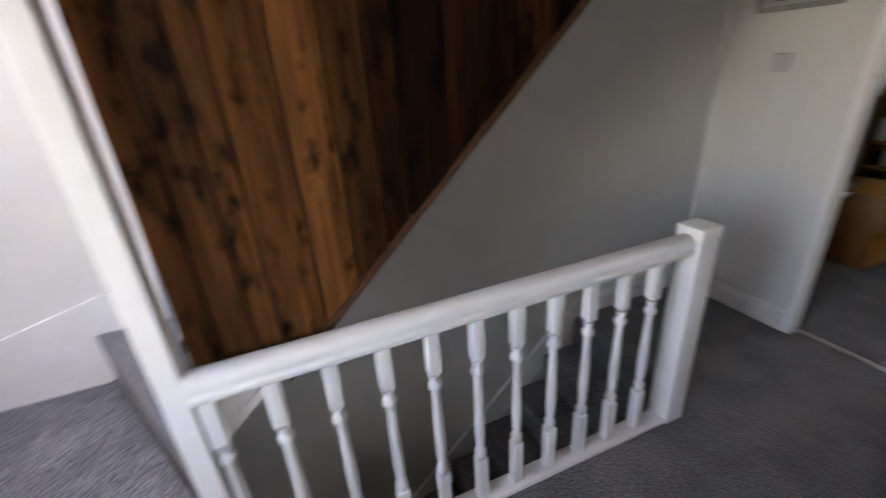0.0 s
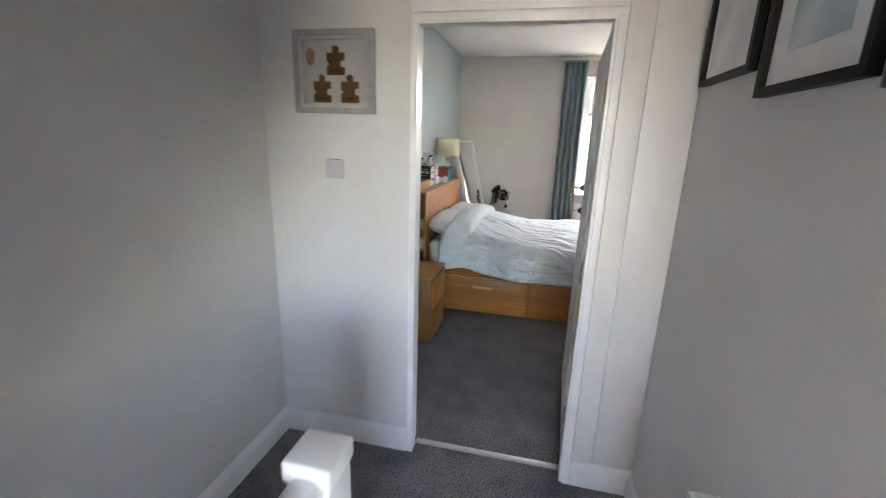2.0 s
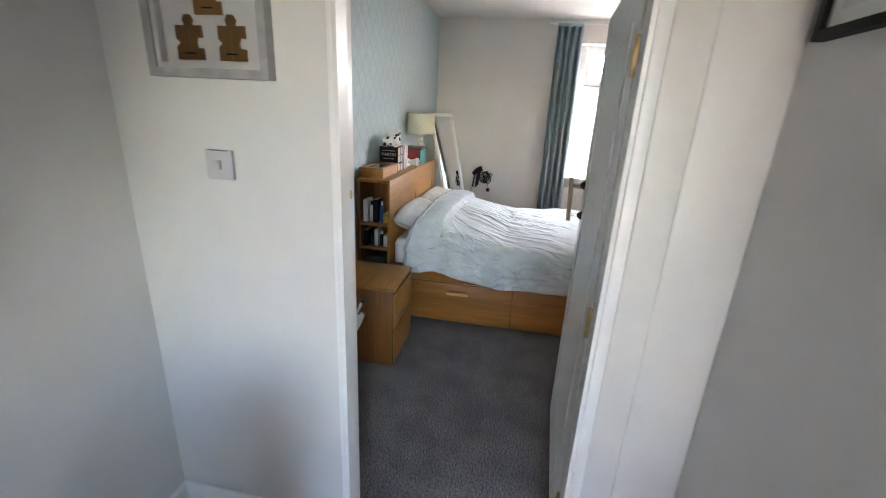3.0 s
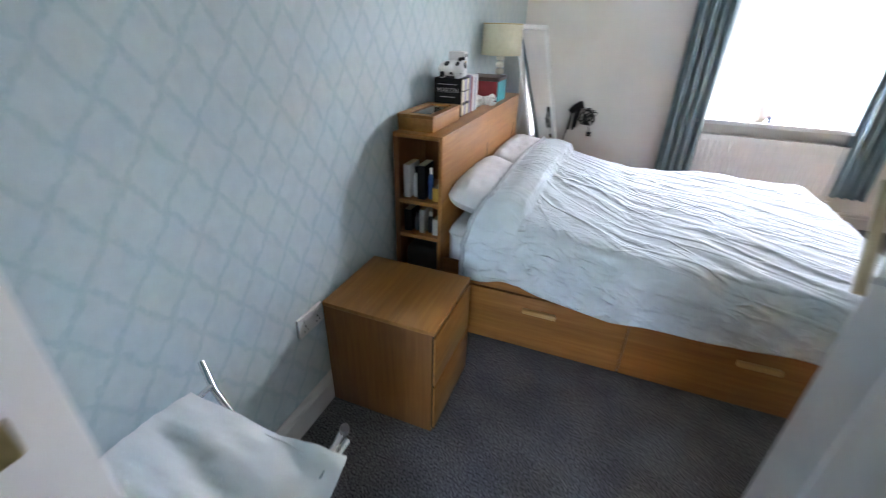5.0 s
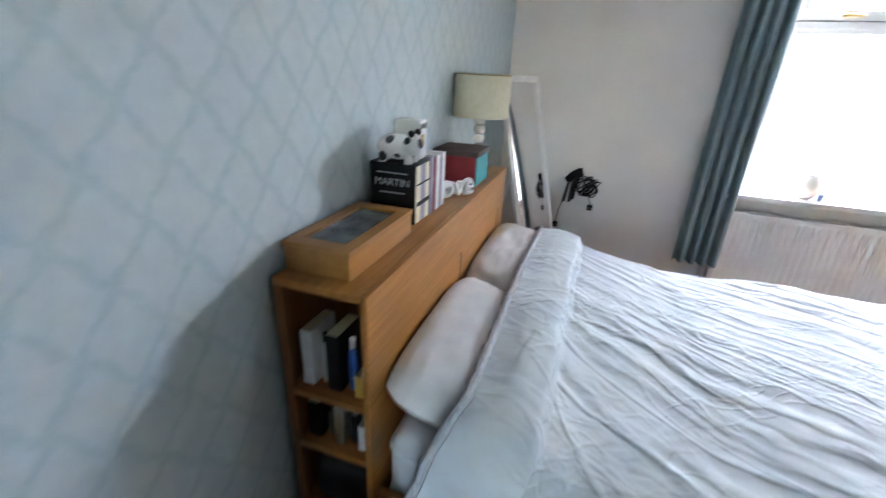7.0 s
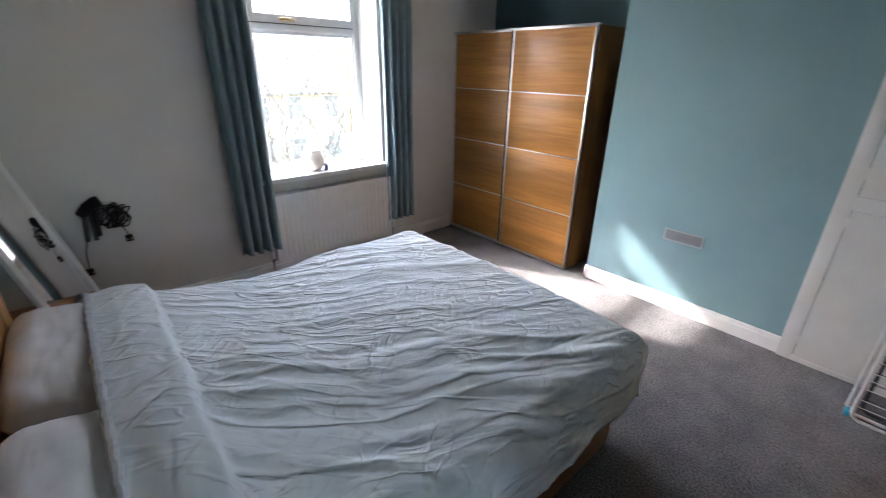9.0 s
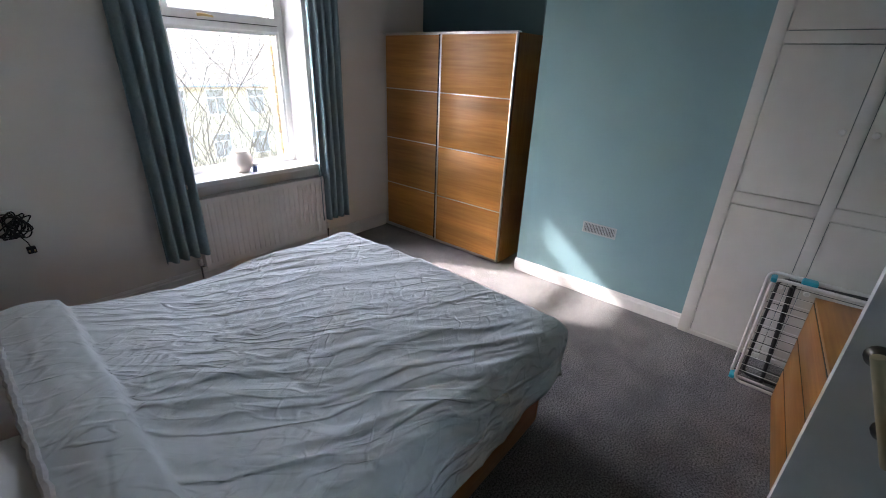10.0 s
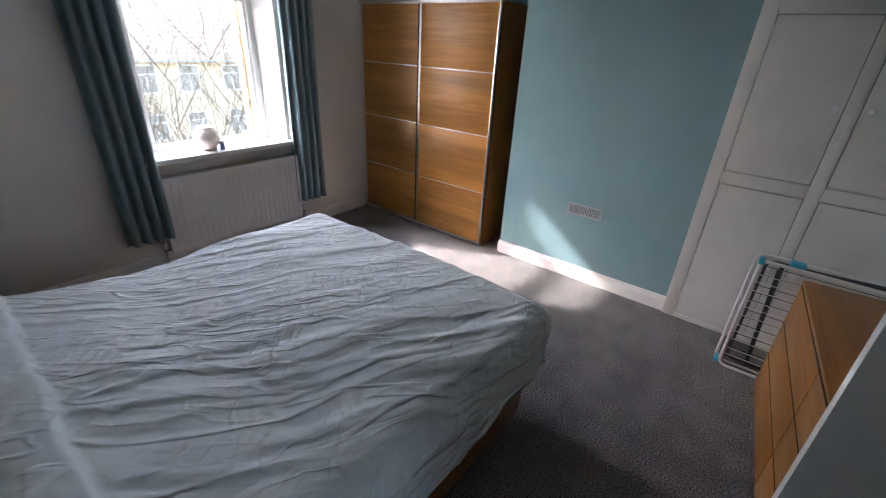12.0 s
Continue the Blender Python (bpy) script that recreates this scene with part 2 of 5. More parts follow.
BAG = mat("white_nylon", (0.86, 0.86, 0.85), (0.90, 0.90, 0.89), 12.0, 0.5, 0.25, 60.0)
CURTAIN = mat("blue_grey_curtain", (0.215, 0.305, 0.335), (0.265, 0.36, 0.388), 60.0, 0.9, 0.4, 600.0)
CHROME = mat("chrome", (0.75, 0.75, 0.76), None, 5.0, 0.15, metal=1.0)
STEEL = mat("brushed_aluminium", (0.62, 0.61, 0.60), (0.70, 0.69, 0.68), 30.0, 0.35, metal=1.0)
BRASS = mat("worn_brass", (0.42, 0.30, 0.12), (0.55, 0.42, 0.20), 20.0, 0.35, metal=1.0)
BLACK = mat("black_plastic", (0.004, 0.004, 0.0045), (0.007, 0.007, 0.008), 10.0, 0.55)
BLACK.node_tree.nodes["Principled BSDF"].inputs["Specular IOR Level"].default_value = 0.25
CHARCOAL = mat("charcoal_plastic", (0.03, 0.032, 0.036), (0.05, 0.052, 0.056), 10.0, 0.45)
PLASTIC = mat("white_plastic", (0.74, 0.74, 0.73), (0.78, 0.78, 0.77), 12.0, 0.35)
GREY_PLASTIC = mat("grey_vent_plastic", (0.33, 0.36, 0.37), (0.38, 0.41, 0.42), 12.0, 0.5)
BLUE_PLASTIC = mat("turquoise_plastic", (0.02, 0.38, 0.55), (0.03, 0.45, 0.6), 10.0, 0.4)
SHADE = mat("cream_lampshade", (0.66, 0.61, 0.45), (0.72, 0.67, 0.51), 40.0, 0.9, 0.3, 500.0)
CREAM_GLAZE = mat("cream_glaze", (0.62, 0.60, 0.52), (0.7, 0.68, 0.6), 12.0, 0.2)
RED_CARD = mat("dark_red_card", (0.22, 0.012, 0.016), (0.30, 0.02, 0.025), 18.0, 0.5)
TEAL_CARD = mat("turquoise_card", (0.012, 0.24, 0.27), (0.02, 0.31, 0.34), 18.0, 0.5)
BROWN_CARD = mat("brown_lid", (0.05, 0.032, 0.028), (0.08, 0.05, 0.042), 20.0, 0.5)
PAGES = mat("book_pages", (0.68, 0.60, 0.42), (0.74, 0.66, 0.48), 90.0, 0.9)
MAUVE = mat("mauve_spine", (0.25, 0.22, 0.30), (0.33, 0.29, 0.36), 22.0, 0.6)
WHITE_CARD = mat("white_card", (0.72, 0.71, 0.70), (0.78, 0.77, 0.76), 20.0, 0.6)
GREY_FRAME = mat("grey_washed_frame", (0.27, 0.265, 0.27), (0.36, 0.35, 0.355), 25.0, 0.6)
SEA = mat("sea_print", (0.25, 0.33, 0.38), (0.5, 0.55, 0.56), 6.0, 0.35)
SLATE = mat("slate_sign", (0.045, 0.048, 0.055), (0.07, 0.073, 0.08), 9.0, 0.6)
PUZZLE = wood("puzzle_wood", (0.16, 0.075, 0.02), (0.26, 0.13, 0.04), "z", 0.5)
BLUE_LABEL = mat("blue_label", (0.06, 0.14, 0.42), (0.5, 0.6, 0.75), 35.0, 0.4)
POT = mat("blush_ceramic", (0.76, 0.70, 0.64), (0.80, 0.74, 0.68), 9.0, 0.6)
YELLOW = mat("ochre_label", (0.42, 0.25, 0.03), (0.5, 0.3, 0.05), 20.0, 0.5)
BOTTLE_BLUE = mat("cobalt_label", (0.02, 0.08, 0.3), (0.03, 0.12, 0.4), 20.0, 0.4)
SANDSTONE = mat("sandstone_wall", (0.52, 0.42, 0.26), (0.64, 0.53, 0.35), 1.2, 0.9, 0.5, 12.0)
ROOF = mat("grey_roof_tile", (0.44, 0.32, 0.21), (0.54, 0.40, 0.28), 3.0, 0.85, vary=0.2)
DARK_GLASS = mat("far_window_glass", (0.24, 0.215, 0.175), (0.33, 0.30, 0.245), 2.0, 0.6)
BARK = mat("bare_branch_bark", (0.10, 0.078, 0.05), (0.17, 0.13, 0.085), 12.0, 0.9)
LEAF = mat("hedge_leaf", (0.10, 0.12, 0.04), (0.17, 0.16, 0.07), 5.0, 0.7, vary=0.3)
GRASS = mat("rough_grass", (0.06, 0.08, 0.03), (0.11, 0.12, 0.05), 0.8, 0.95, 0.6, 20.0)
BRONZE = mat("dark_bronze", (0.05, 0.045, 0.04), (0.09, 0.08, 0.07), 20.0, 0.35, metal=1.0)
MIRROR = mat("mirror_silver", (0.9, 0.9, 0.9), None, 3.0, 0.02, metal=1.0)

GLASS = bpy.data.materials.new("window_glass")
GLASS.use_nodes = True
gb = GLASS.node_tree.nodes["Principled BSDF"]
gb.inputs["Transmission Weight"].default_value, gb.inputs["Roughness"].default_value = 1.0, 0.0
gb.inputs["IOR"].default_value = 1.1


# ---- mesh helpers ----
def add_box(bm, x0, x1, y0, y1, z0, z1):
    v = [bm.verts.new((x, y, z)) for x in (x0, x1) for y in (y0, y1) for z in (z0, z1)]
    for f in ((0, 1, 3, 2), (4, 6, 7, 5), (0, 4, 5, 1), (2, 3, 7, 6), (0, 2, 6, 4), (1, 5, 7, 3)):
        bm.faces.new([v[i] for i in f])
    return bm


def bx(x0, x1, y0, y1, z0, z1, bevel=0.003, segments=2):
    bm = add_box(bmesh.new(), x0, x1, y0, y1, z0, z1)
    if bevel:
        bmesh.ops.bevel(bm, geom=bm.edges[:], offset=bevel, segments=segments, affect="EDGES", profile=0.5)
    return bm


def boxes(*rows):
    bm = bmesh.new()
    for r in rows:
        add_box(bm, *r)
    return bm


def sweep(points, r, seg=10, close_ends=True, loop=False, bm=None):
    """A round tube along points; r is one radius or one for each point."""
    bm = bm or bmesh.new()
    pts = [Vector(p) for p in points]
    rr = r if isinstance(r, (list, tuple)) else [r] * len(pts)
    rings, up = [], None
    for i, p in enumerate(pts):
        a = pts[i - 1] if (i or loop) else p
        c = pts[(i + 1) % len(pts)] if (i < len(pts) - 1 or loop) else p
        d = (c - a).normalized()
        if up is None:
            up = d.orthogonal().normalized()
        up = (up - d * up.dot(d)).normalized()
        side = d.cross(up)
        rings.append([bm.verts.new(p + (up * math.cos(k * 2 * math.pi / seg) + side * math.sin(k * 2 * math.pi / seg)) * rr[i]) for k in range(seg)])
    n = len(rings)
    for i in range(n if loop else n - 1):
        for k in range(seg):
            bm.faces.new((rings[i][k], rings[i][(k + 1) % seg], rings[(i + 1) % n][(k + 1) % seg], rings[(i + 1) % n][k]))
    if close_ends and not loop:
        bm.faces.new(rings[0][::-1])
        bm.faces.new(rings[-1])
    return bm


def lathe(profile, seg=24, at=(0, 0, 0)):
    return sweep([(at[0], at[1], at[2] + z) for _, z in profile], [max(r, 0.0005) for r, _ in profile], seg)


def prism(outline, axis, a, c):
    """An outline (2D points) drawn out along an axis from a to c."""
    bm = bmesh.new()
    place = {"x": lambda p, d: (d, p[0], p[1]), "y": lambda p, d: (p[0], d, p[1]), "z": lambda p, d: (p[0], p[1], d)}[axis]
    lo = [bm.verts.new(place(p, a)) for p in outline]
    hi = [bm.verts.new(place(p, c)) for p in outline]
    bm.faces.new(lo[::-1])
    bm.faces.new(hi)
    for i in range(len(outline)):
        j = (i + 1) % len(outline)
        bm.faces.new((lo[i], lo[j], hi[j], hi[i]))
    return bm


def mesh_of(bm, name, material, smooth=False):
    bmesh.ops.recalc_face_normals(bm, faces=bm.faces[:])
    me = bpy.data.meshes.new(name)
    bm.to_mesh(me)
    bm.free()
    me.materials.append(material)
    if smooth:
        me.shade_smooth()
        me.set_sharp_from_angle(angle=radians(40))
    return me


def part(name, bm, material, parent, label="", smooth=True):
    ob = new(name, mesh_of(bm, name, material, smooth))
    ob.parent = parent
    return tagged(ob, label) if label else ob


def thing(name, label, category, at=(0, 0, 0), turn=0.0, group="", kind=""):
    ob = new(name)
    ob.empty_display_size = 0.1
    ob.matrix_world = pose(*at, 0, 0, turn)
    return tagged(ob, label, category, group, kind)


def solid(name, bm, material, label, category, kind="", group="", at=(0, 0, 0), turn=0.0, smooth=True):
    ob = new(name, mesh_of(bm, name, material, smooth))
    ob.matrix_world = pose(*at, 0, 0, turn)
    return tagged(ob, label, category, group, kind)


def structure(name, bm, material, label, category="", smooth=False):
    return solid(name, bm, material, label, category or name.split("_")[0], "structure", smooth=smooth)


# ---- the large structure ----
W = 4.53          # window wall, inner face
H = 2.72          # ceiling
CH = 3.81         # chimney breast face
AL = 4.36         # alcove back
YF = -0.045       # door wall, bedroom face
DX0, DX1, DH = 0.73, 1.485, 2.04   # bedroom door opening

structure("floor_bedroom", boxes((0, AL, -0.075, W, -0.25, 0.0)), CARPET, "grey speckled cut-pile carpet across the bedroom", "floor")
structure("floor_landing", boxes((0.83, 1.80, -3.9, -0.075, -0.25, 0.0), (0, 0.83, -1.08, -0.075, -0.25, 0.0), (1.80, 2.75, -4.3, -2.4, -0.25, 0.0)), CARPET, "grey carpet of the landing beside the stairwell", "floor")
structure("ceiling_bedroom", boxes((-0.2, AL + 0.2, -0.15, W + 0.3, H, H + 0.15)), CEILING, "plain white bedroom ceiling", "ceiling")
structure("ceiling_landing", boxes((-0.2, 2.95, -2.5, -0.15, H, H + 0.15), (0.80, 2.95, -4.5, -2.5, H, H + 0.15), (-0.2, 0.80, -4.5, -4.1, H, H + 0.15)), CEILING, "white landing ceiling open over the loft stairs", "ceiling")
structure("wall_headboard", boxes((-0.2, 0, YF, W + 0.3, -0.25, H)), PAPER, "pale blue trellis papered bedroom wall", "wall")
structure("wall_stairwell", boxes((-0.2, 0, -4.5, YF, -2.9, H)), PLASTER, "off-white plastered wall along the stairwell", "wall")
structure("wall_landing_right", boxes((1.79, 1.94, -2.4, -0.15, -0.25, H)), PLASTER, "off-white plastered landing wall", "wall")
structure("wall_rear_room", boxes((2.75, 2.95, -4.5, -2.25, -0.25, H), (1.94, 2.75, -2.4, -2.25, -0.25, H)), PLASTER, "off-white wall of the room behind", "wall")
# unseen closing wall; its opening is made up to hold the fill lamp
structure("wall_landing_end", boxes((0.0, 1.45, -4.5, -4.3, -2.9, H), (2.35, 2.75, -4.5, -4.3, -2.9, H), (1.45, 2.35, -4.5, -4.3, -2.9, 0.95), (1.45, 2.35, -4.5, -4.3, 2.25, H)), PLASTER, "off-white wall at the end of the landing", "wall")
structure("wall_door", boxes((0, DX0 - 0.03, -0.15, YF, -0.25, H), (DX1 + 0.035, AL, -0.15, YF, -0.25, H), (DX0 - 0.03, DX1 + 0.035, -0.15, YF, DH + 0.03, H)), PLASTER, "off-white wall with the bedroom doorway", "wall")
WX0, WX1, WZ0, WZ1 = 1.76, 2.87, 0.84, 2.46
structure("wall_window", boxes((0, WX0, W, W + 0.3, -0.25, H), (WX1, AL + 0.2, W, W + 0.3, -0.25, H), (WX0, WX1, W, W + 0.3, -0.25, WZ0 - 0.02), (WX0, WX1, W, W + 0.3, WZ1, H)), WHITE_WALL, "warm white bedroom wall with the window", "wall")
# lining out of view, added in teal to weaken light bounced at the bed
structure("wall_door_lining", boxes((0, DX0 - 0.03, YF, YF + 0.006, 0, H), (DX1 + 0.035, CH, YF, YF + 0.006, 0, H), (DX0 - 0.03, DX1 + 0.035, YF, YF + 0.006, DH + 0.03, H)), TEAL, "added teal lining on the unseen side of the door wall, cutting bounced light", "wall")
structure("wall_alcove", boxes((AL, AL + 0.2, -0.15, W, -0.25, H)), TEAL_SHADE, "teal painted alcove wall behind the wardrobe, darkened for shade", "wall")
structure("chimney_breast", boxes((CH, AL, 1.33, 2.77, 0.0, H)), TEAL, "muted teal painted chimney breast", "wall")
structure("wall_stairwell_side", boxes((0.80, 0.83, -4.3, -1.08, -2.9, -0.25), (0.0, 0.83, -1.08, -1.0, -2.9, -0.25)), PLASTER, "white plaster below the landing edge", "wall")


def skirting(name, x0, y0, x1, y1, inward, label, h=0.15, z=0.0):
    """A moulded white skirting board on a wall line; inward points into the room."""
    d = Vector((x1 - x0, y1 - y0, 0))
    prof = [(0, 0), (0.018, 0), (0.018, h * 0.72), (0.012, h * 0.80), (0.012, h * 0.88), (0.005, h), (0, h)]
    bm = bmesh.new()
    w = Vector((*inward, 0))
    ends = []
    for base in (Vector((x0, y0, z)), Vector((x1, y1, z))):
        ends.append([bm.verts.new(base + w * p + Vector((0, 0, q))) for p, q in prof])
    n = len(prof)
    for i in range(n):
        bm.faces.new((ends[0][i], ends[0][(i + 1) % n], ends[1][(i + 1) % n], ends[1][i]))
    bm.faces.new(ends[0])
    bm.faces.new(ends[1][::-1])
    return structure(name, bm, GLOSS, label, "baseboard")


skirting("baseboard_headboard", 0.001, YF, 0.001, W, (1, 0), "white moulded skirting under the trellis paper")
skirting("baseboard_chimney", CH - 0.001, 1.345, CH - 0.001, 2.77, (-1, 0), "white moulded skirting on the chimney breast", 0.115)
skirting("baseboard_chimney_side", CH - 0.001, 2.771, AL, 2.771, (0, 1), "white skirting on the side of the chimney breast", 0.115)
skirting("baseboard_window", 0.0, W - 0.001, 3.75, W - 0.001, (0, -1), "white skirting under the bedroom window", 0.13)
skirting("baseboard_door_wall", 1.62, YF + 0.001, 3.76, YF + 0.001, (0, 1), "white skirting behind the bedroom door", 0.13)
skirting("baseboard_stairwell", 0.001, -1.08, 0.001, -0.15, (1, 0), "white skirting where the landing meets the stairwell wall", 0.13)
skirting("baseboard_puzzle_wall", 0.0, -0.151, DX0 - 0.03, -0.151, (0, -1), "white skirting under the puzzle picture", 0.13)
skirting("baseboard_landing_right", 1.789, -2.4, 1.789, -0.17, (-1, 0), "white skirting on the landing wall", 0.13)

# skirting that runs down beside the stair
structure("baseboard_stair", prism([(-1.08, 0.0), (-1.08, 0.13), (-1.17, 0.05), (-3.6, -2.20), (-3.6, -2.42), (-1.17, -0.17)], "x", 0.001, 0.02), GLOSS, "white sloping skirting down the stairwell wall", "baseboard")

# ---- stairs ----
stairs = thing("staircase", "grey-carpeted straight stairs going down from the landing", "stairs", kind="structure")
for i in range(11):
    y, z = -1.08 - i * 0.225, -0.2 * (i + 1)
    tread = bx(0.022, 0.80, y - 0.25, y, z - 0.2, z, 0.012)
    part("step", tread, CARPET, stairs)

loft = thing("loft_stairs", "grey-carpeted winding stairs up to the loft", "stairs", kind="structure")
part("step", prism([(0.83, -3.06), (1.02, -3.06), (1.02, -3.95), (0.83, -3.95)], "z", 0.0, 0.20), CARPET, loft)
part("step", prism([(0.001, -3.47), (0.78, -3.09), (0.83, -3.09), (0.83, -4.0), (0.001, -4.29)], "z", 0.0, 0.44), CARPET, loft)
part("step", prism([(0.001, -3.2), (0.755, -3.0), (0.755, -3.085), (0.001, -3.465)], "z", 0.30, 0.665), CARPET, loft)
for i in range(9):
    y0, z1 = -3.0 + i * 0.225 if i else -3.195, 0.745 + (i + 1) * 0.208
    part("step", prism([(0.001, y0), (0.755, -2.995 + i * 0.225), (0.755, -2.78 + i * 0.225), (0.001, -2.78 + i * 0.225)], "z", z1 - 0.04, z1), CARPET, loft)
part("wall_string", prism([(-4.2, 0.60), (-4.2, 0.44), (-3.47, 0.44), (-3.2, 0.67), (-2.98, 0.72), (-0.9, 2.66), (-1.1, 2.71), (-3.33, 0.84)], "x", 0.001, 0.022), GLOSS, loft)
structure("ceiling_stairwell", prism([(-2.98, 0.645), (-0.75, 2.70), (-0.75, 2.715), (-0.78, 2.715), (-2.98, 0.665)], "x", 0.022, 0.755), PLASTER, "white sloping soffit beneath the loft stairs", "ceiling")


# ---- reclaimed board panel beside the loft stairs ----
def under(y):
    return 0.870 + 0.950 * (y + 2.656)


panel = thing("board_panel", "dark reclaimed timber board panelling beside the loft stairs", "panelling", kind="structure")
rng = random.Random(4)
y = -2.975
while y < -0.72:
    w = rng.uniform(0.06, 0.125)
    y1 = min(y + w, -0.715)
    off = rng.uniform(-0.004, 0.004)
    low = [(y, max(0.87, under(y))), (y1 - 0.007, max(0.87, under(y1 - 0.007)))]
    if low[1][1] < 2.66:
        kink = -2.656 + (0.87 - 0.925) / 0.926
        mid = [(kink, 0.87)] if y < kink < y1 else []
        bm = prism([low[0], *mid, low[1], (y1 - 0.007, 2.70), (y, 2.70)], "x", 0.768 + off, 0.788 + off)
        # boards below y -2.45 take the lighter tone, as if light reached them
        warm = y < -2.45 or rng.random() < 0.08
        part("board", bm, BOARD_LIT if warm else BOARD_SHADED, panel, smooth=False)
    y = y1
part("backing", prism([(-2.98, 0.868), (-2.658, 0.868), (-0.74, under(-0.74) - 0.004), (-0.74, 2.69), (-2.98, 2.69)], "x", 0.757, 0.7635), BLACK, panel)
part("edge_strip", prism([(-2.76, under(-2.76) - 0.010), (-0.74, under(-0.74) - 0.010), (-0.74, under(-0.74) + 0.014), (-2.76, under(-2.76) + 0.014)], "x", 0.764, 0.800), wood("brown_edge", (0.03, 0.011, 0.0045), (0.075, 0.030, 0.011), "y"), panel, "brown timber edging strip")
part("lower_panel", prism([(-2.99, 0.44), (-2.99, 0.865), (-2.73, 0.865), (-2.99, 0.62)], "x", 0.768, 0.782), GLOSS, panel, "white painted lower board")
part("lower_strip", prism([(-2.99, 0.60), (-2.72, 0.85), (-2.72, 0.875), (-2.99, 0.635)], "x", 0.758, 0.798), GLOSS, panel, "white painted edging strip")
structure("loft_newel_post", bx(0.80, 0.870, -3.045, -2.985, 0.0, H, 0.004), GLOSS, "tall white-painted square post at the loft stairs", "post")

# ---- balustrade ----
rail = thing("balustrade", "white-painted turned balustrade round the stairwell", "balustrade", (0.845, 0, 0))
part("newel_post", bx(-0.05, 0.05, -1.30, -1.20, -0.2, 0.885, 0.004), GLOSS, rail)
cap = bx(-0.057, 0.057, -1.307, -1.193, 0.885, 0.938, 0.008, 3)
part("newel_cap", cap, GLOSS, rail)
half = [(0.024, 0.826), (0.030, 0.832), (0.036, 0.838), (0.037, 0.850), (0.030, 0.857), (0.029, 0.862), (0.036, 0.868), (0.0375, 0.882), (0.033, 0.897), (0.022, 0.906), (0.0, 0.910)]
prof = half + [(-px, pz_) for px, pz_ in half[-2::-1]]
part("handrail", prism(prof, "y", -2.985, -1.30), GLOSS, rail)
part("base_rail", bx(-0.033, 0.042, -2.985, -1.30, -0.24, 0.022, 0.003), GLOSS, rail, "white apron board at the landing edge")
BAL = [(0.016, 0.23), (0.0215, 0.245), (0.0215, 0.258), (0.014, 0.27), (0.0165, 0.30), (0.0195, 0.36), (0.0175, 0.45), (0.0145, 0.56), (0.0135, 0.60), (0.022, 0.612), (0.022, 0.625), (0.015, 0.635), (0.015, 0.645), (0.019, 0.665)]
for i in range(11):
    y = -1.446 - i * 0.1512
    b = lathe(BAL, 14, (0, y, 0))
    for z0, z1 in ((0.022, 0.225), (0.675, 0.836)):
        c = bx(-0.021, 0.021, y - 0.021, y + 0.021, z0, z1, 0.004)
        me = bpy.data.meshes.new("block")
        c.to_mesh(me)
        c.free()
        b.from_mesh(me)
    part("baluster", b, GLOSS, rail)

# ---- bedroom doorway and door ----
door = thing("door_1", "white-painted panelled bedroom door standing open", "door", (DX1 - 0.005, YF + 0.01, 0), -3.0, kind="structure")
LEAF_L = 0.893
dz1 = DH - 0.012
part("leaf", boxes((0.002, 0.038, 0, LEAF_L, 0.012, dz1)), GLOSS, door)
for y0, y1, z0, z1 in ((0.13, 0.735, 0.18, 1.88),):
    part("panel_moulding", boxes((-0.003, 0.002, y0, y1, z0, z0 + 0.025), (-0.003, 0.002, y0, y1, z1 - 0.025, z1), (-0.003, 0.002, y0, y0 + 0.025, z0 + 0.025, z1 - 0.025), (-0.003, 0.002, y1 - 0.025, y1, z0 + 0.025, z1 - 0.025)), GLOSS, door)
h0, h1 = Vector((-0.063, LEAF_L - 0.030, 1.345)), Vector((-0.057, LEAF_L - 0.106, 1.153))
pull = part("handle", sweep([h0, h1], 0.0105, 16), mat("pale_gold_bar", (0.48, 0.41, 0.25), (0.55, 0.47, 0.30), 20.0, 0.45, metal=0.4), door, "pale brass pull handle on chrome posts")
for k in (0.15, 0.85):
    h = h0.lerp(h1, k)
    part("handle_post", sweep([(0.002, h.y, h.z), (-0.055, h.y, h.z)], 0.007, 12), CHROME, pull)
    part("handle_rose", sweep([(0.003, h.y, h.z), (-0.006, h.y, h.z), (-0.020, h.y, h.z)], [0.021, 0.020, 0.008], 18), BRONZE, pull, "dark bronze rose")
for z in (0.28, 1.02, 1.78):
    part("hinge", bx(-0.006, 0.036, -0.008, 0.004, z - 0.05, z + 0.05, 0.002), BRASS, door)

frame_1 = thing("door_frame_1", "white-painted bedroom door lining and architrave", "door frame", kind="structure")
part("jamb", bx(DX0 - 0.029, DX0 - 0.014, -0.165, YF + 0.012, 0, DH, 0.003), GLOSS, frame_1)
part("jamb", bx(DX1, DX1 + 0.033, -0.175, YF + 0.004, 0, DH, 0.003), GLOSS, frame_1)
part("head", bx(DX0 - 0.028, DX1 + 0.033, -0.165, YF + 0.006, DH, DH + 0.028, 0.003), GLOSS, frame_1)
part("door_stop", boxes((DX0 - 0.014, DX0, -0.165, -0.10, 0, DH), (DX0, DX1 - 0.012, -0.165, -0.10, DH - 0.012, DH), (DX1 - 0.012, DX1, -0.165, -0.10, 0, DH)), GLOSS, frame_1)
part("architrave", bx(DX1 + 0.034, DX1 + 0.125, -0.172, -0.151, 0, DH + 0.12, 0.005), SATIN, frame_1)
part("architrave", bx(DX1 + 0.1255, 1.788, -0.170, -0.151, 0, DH + 0.12, 0.003), SATIN, frame_1)
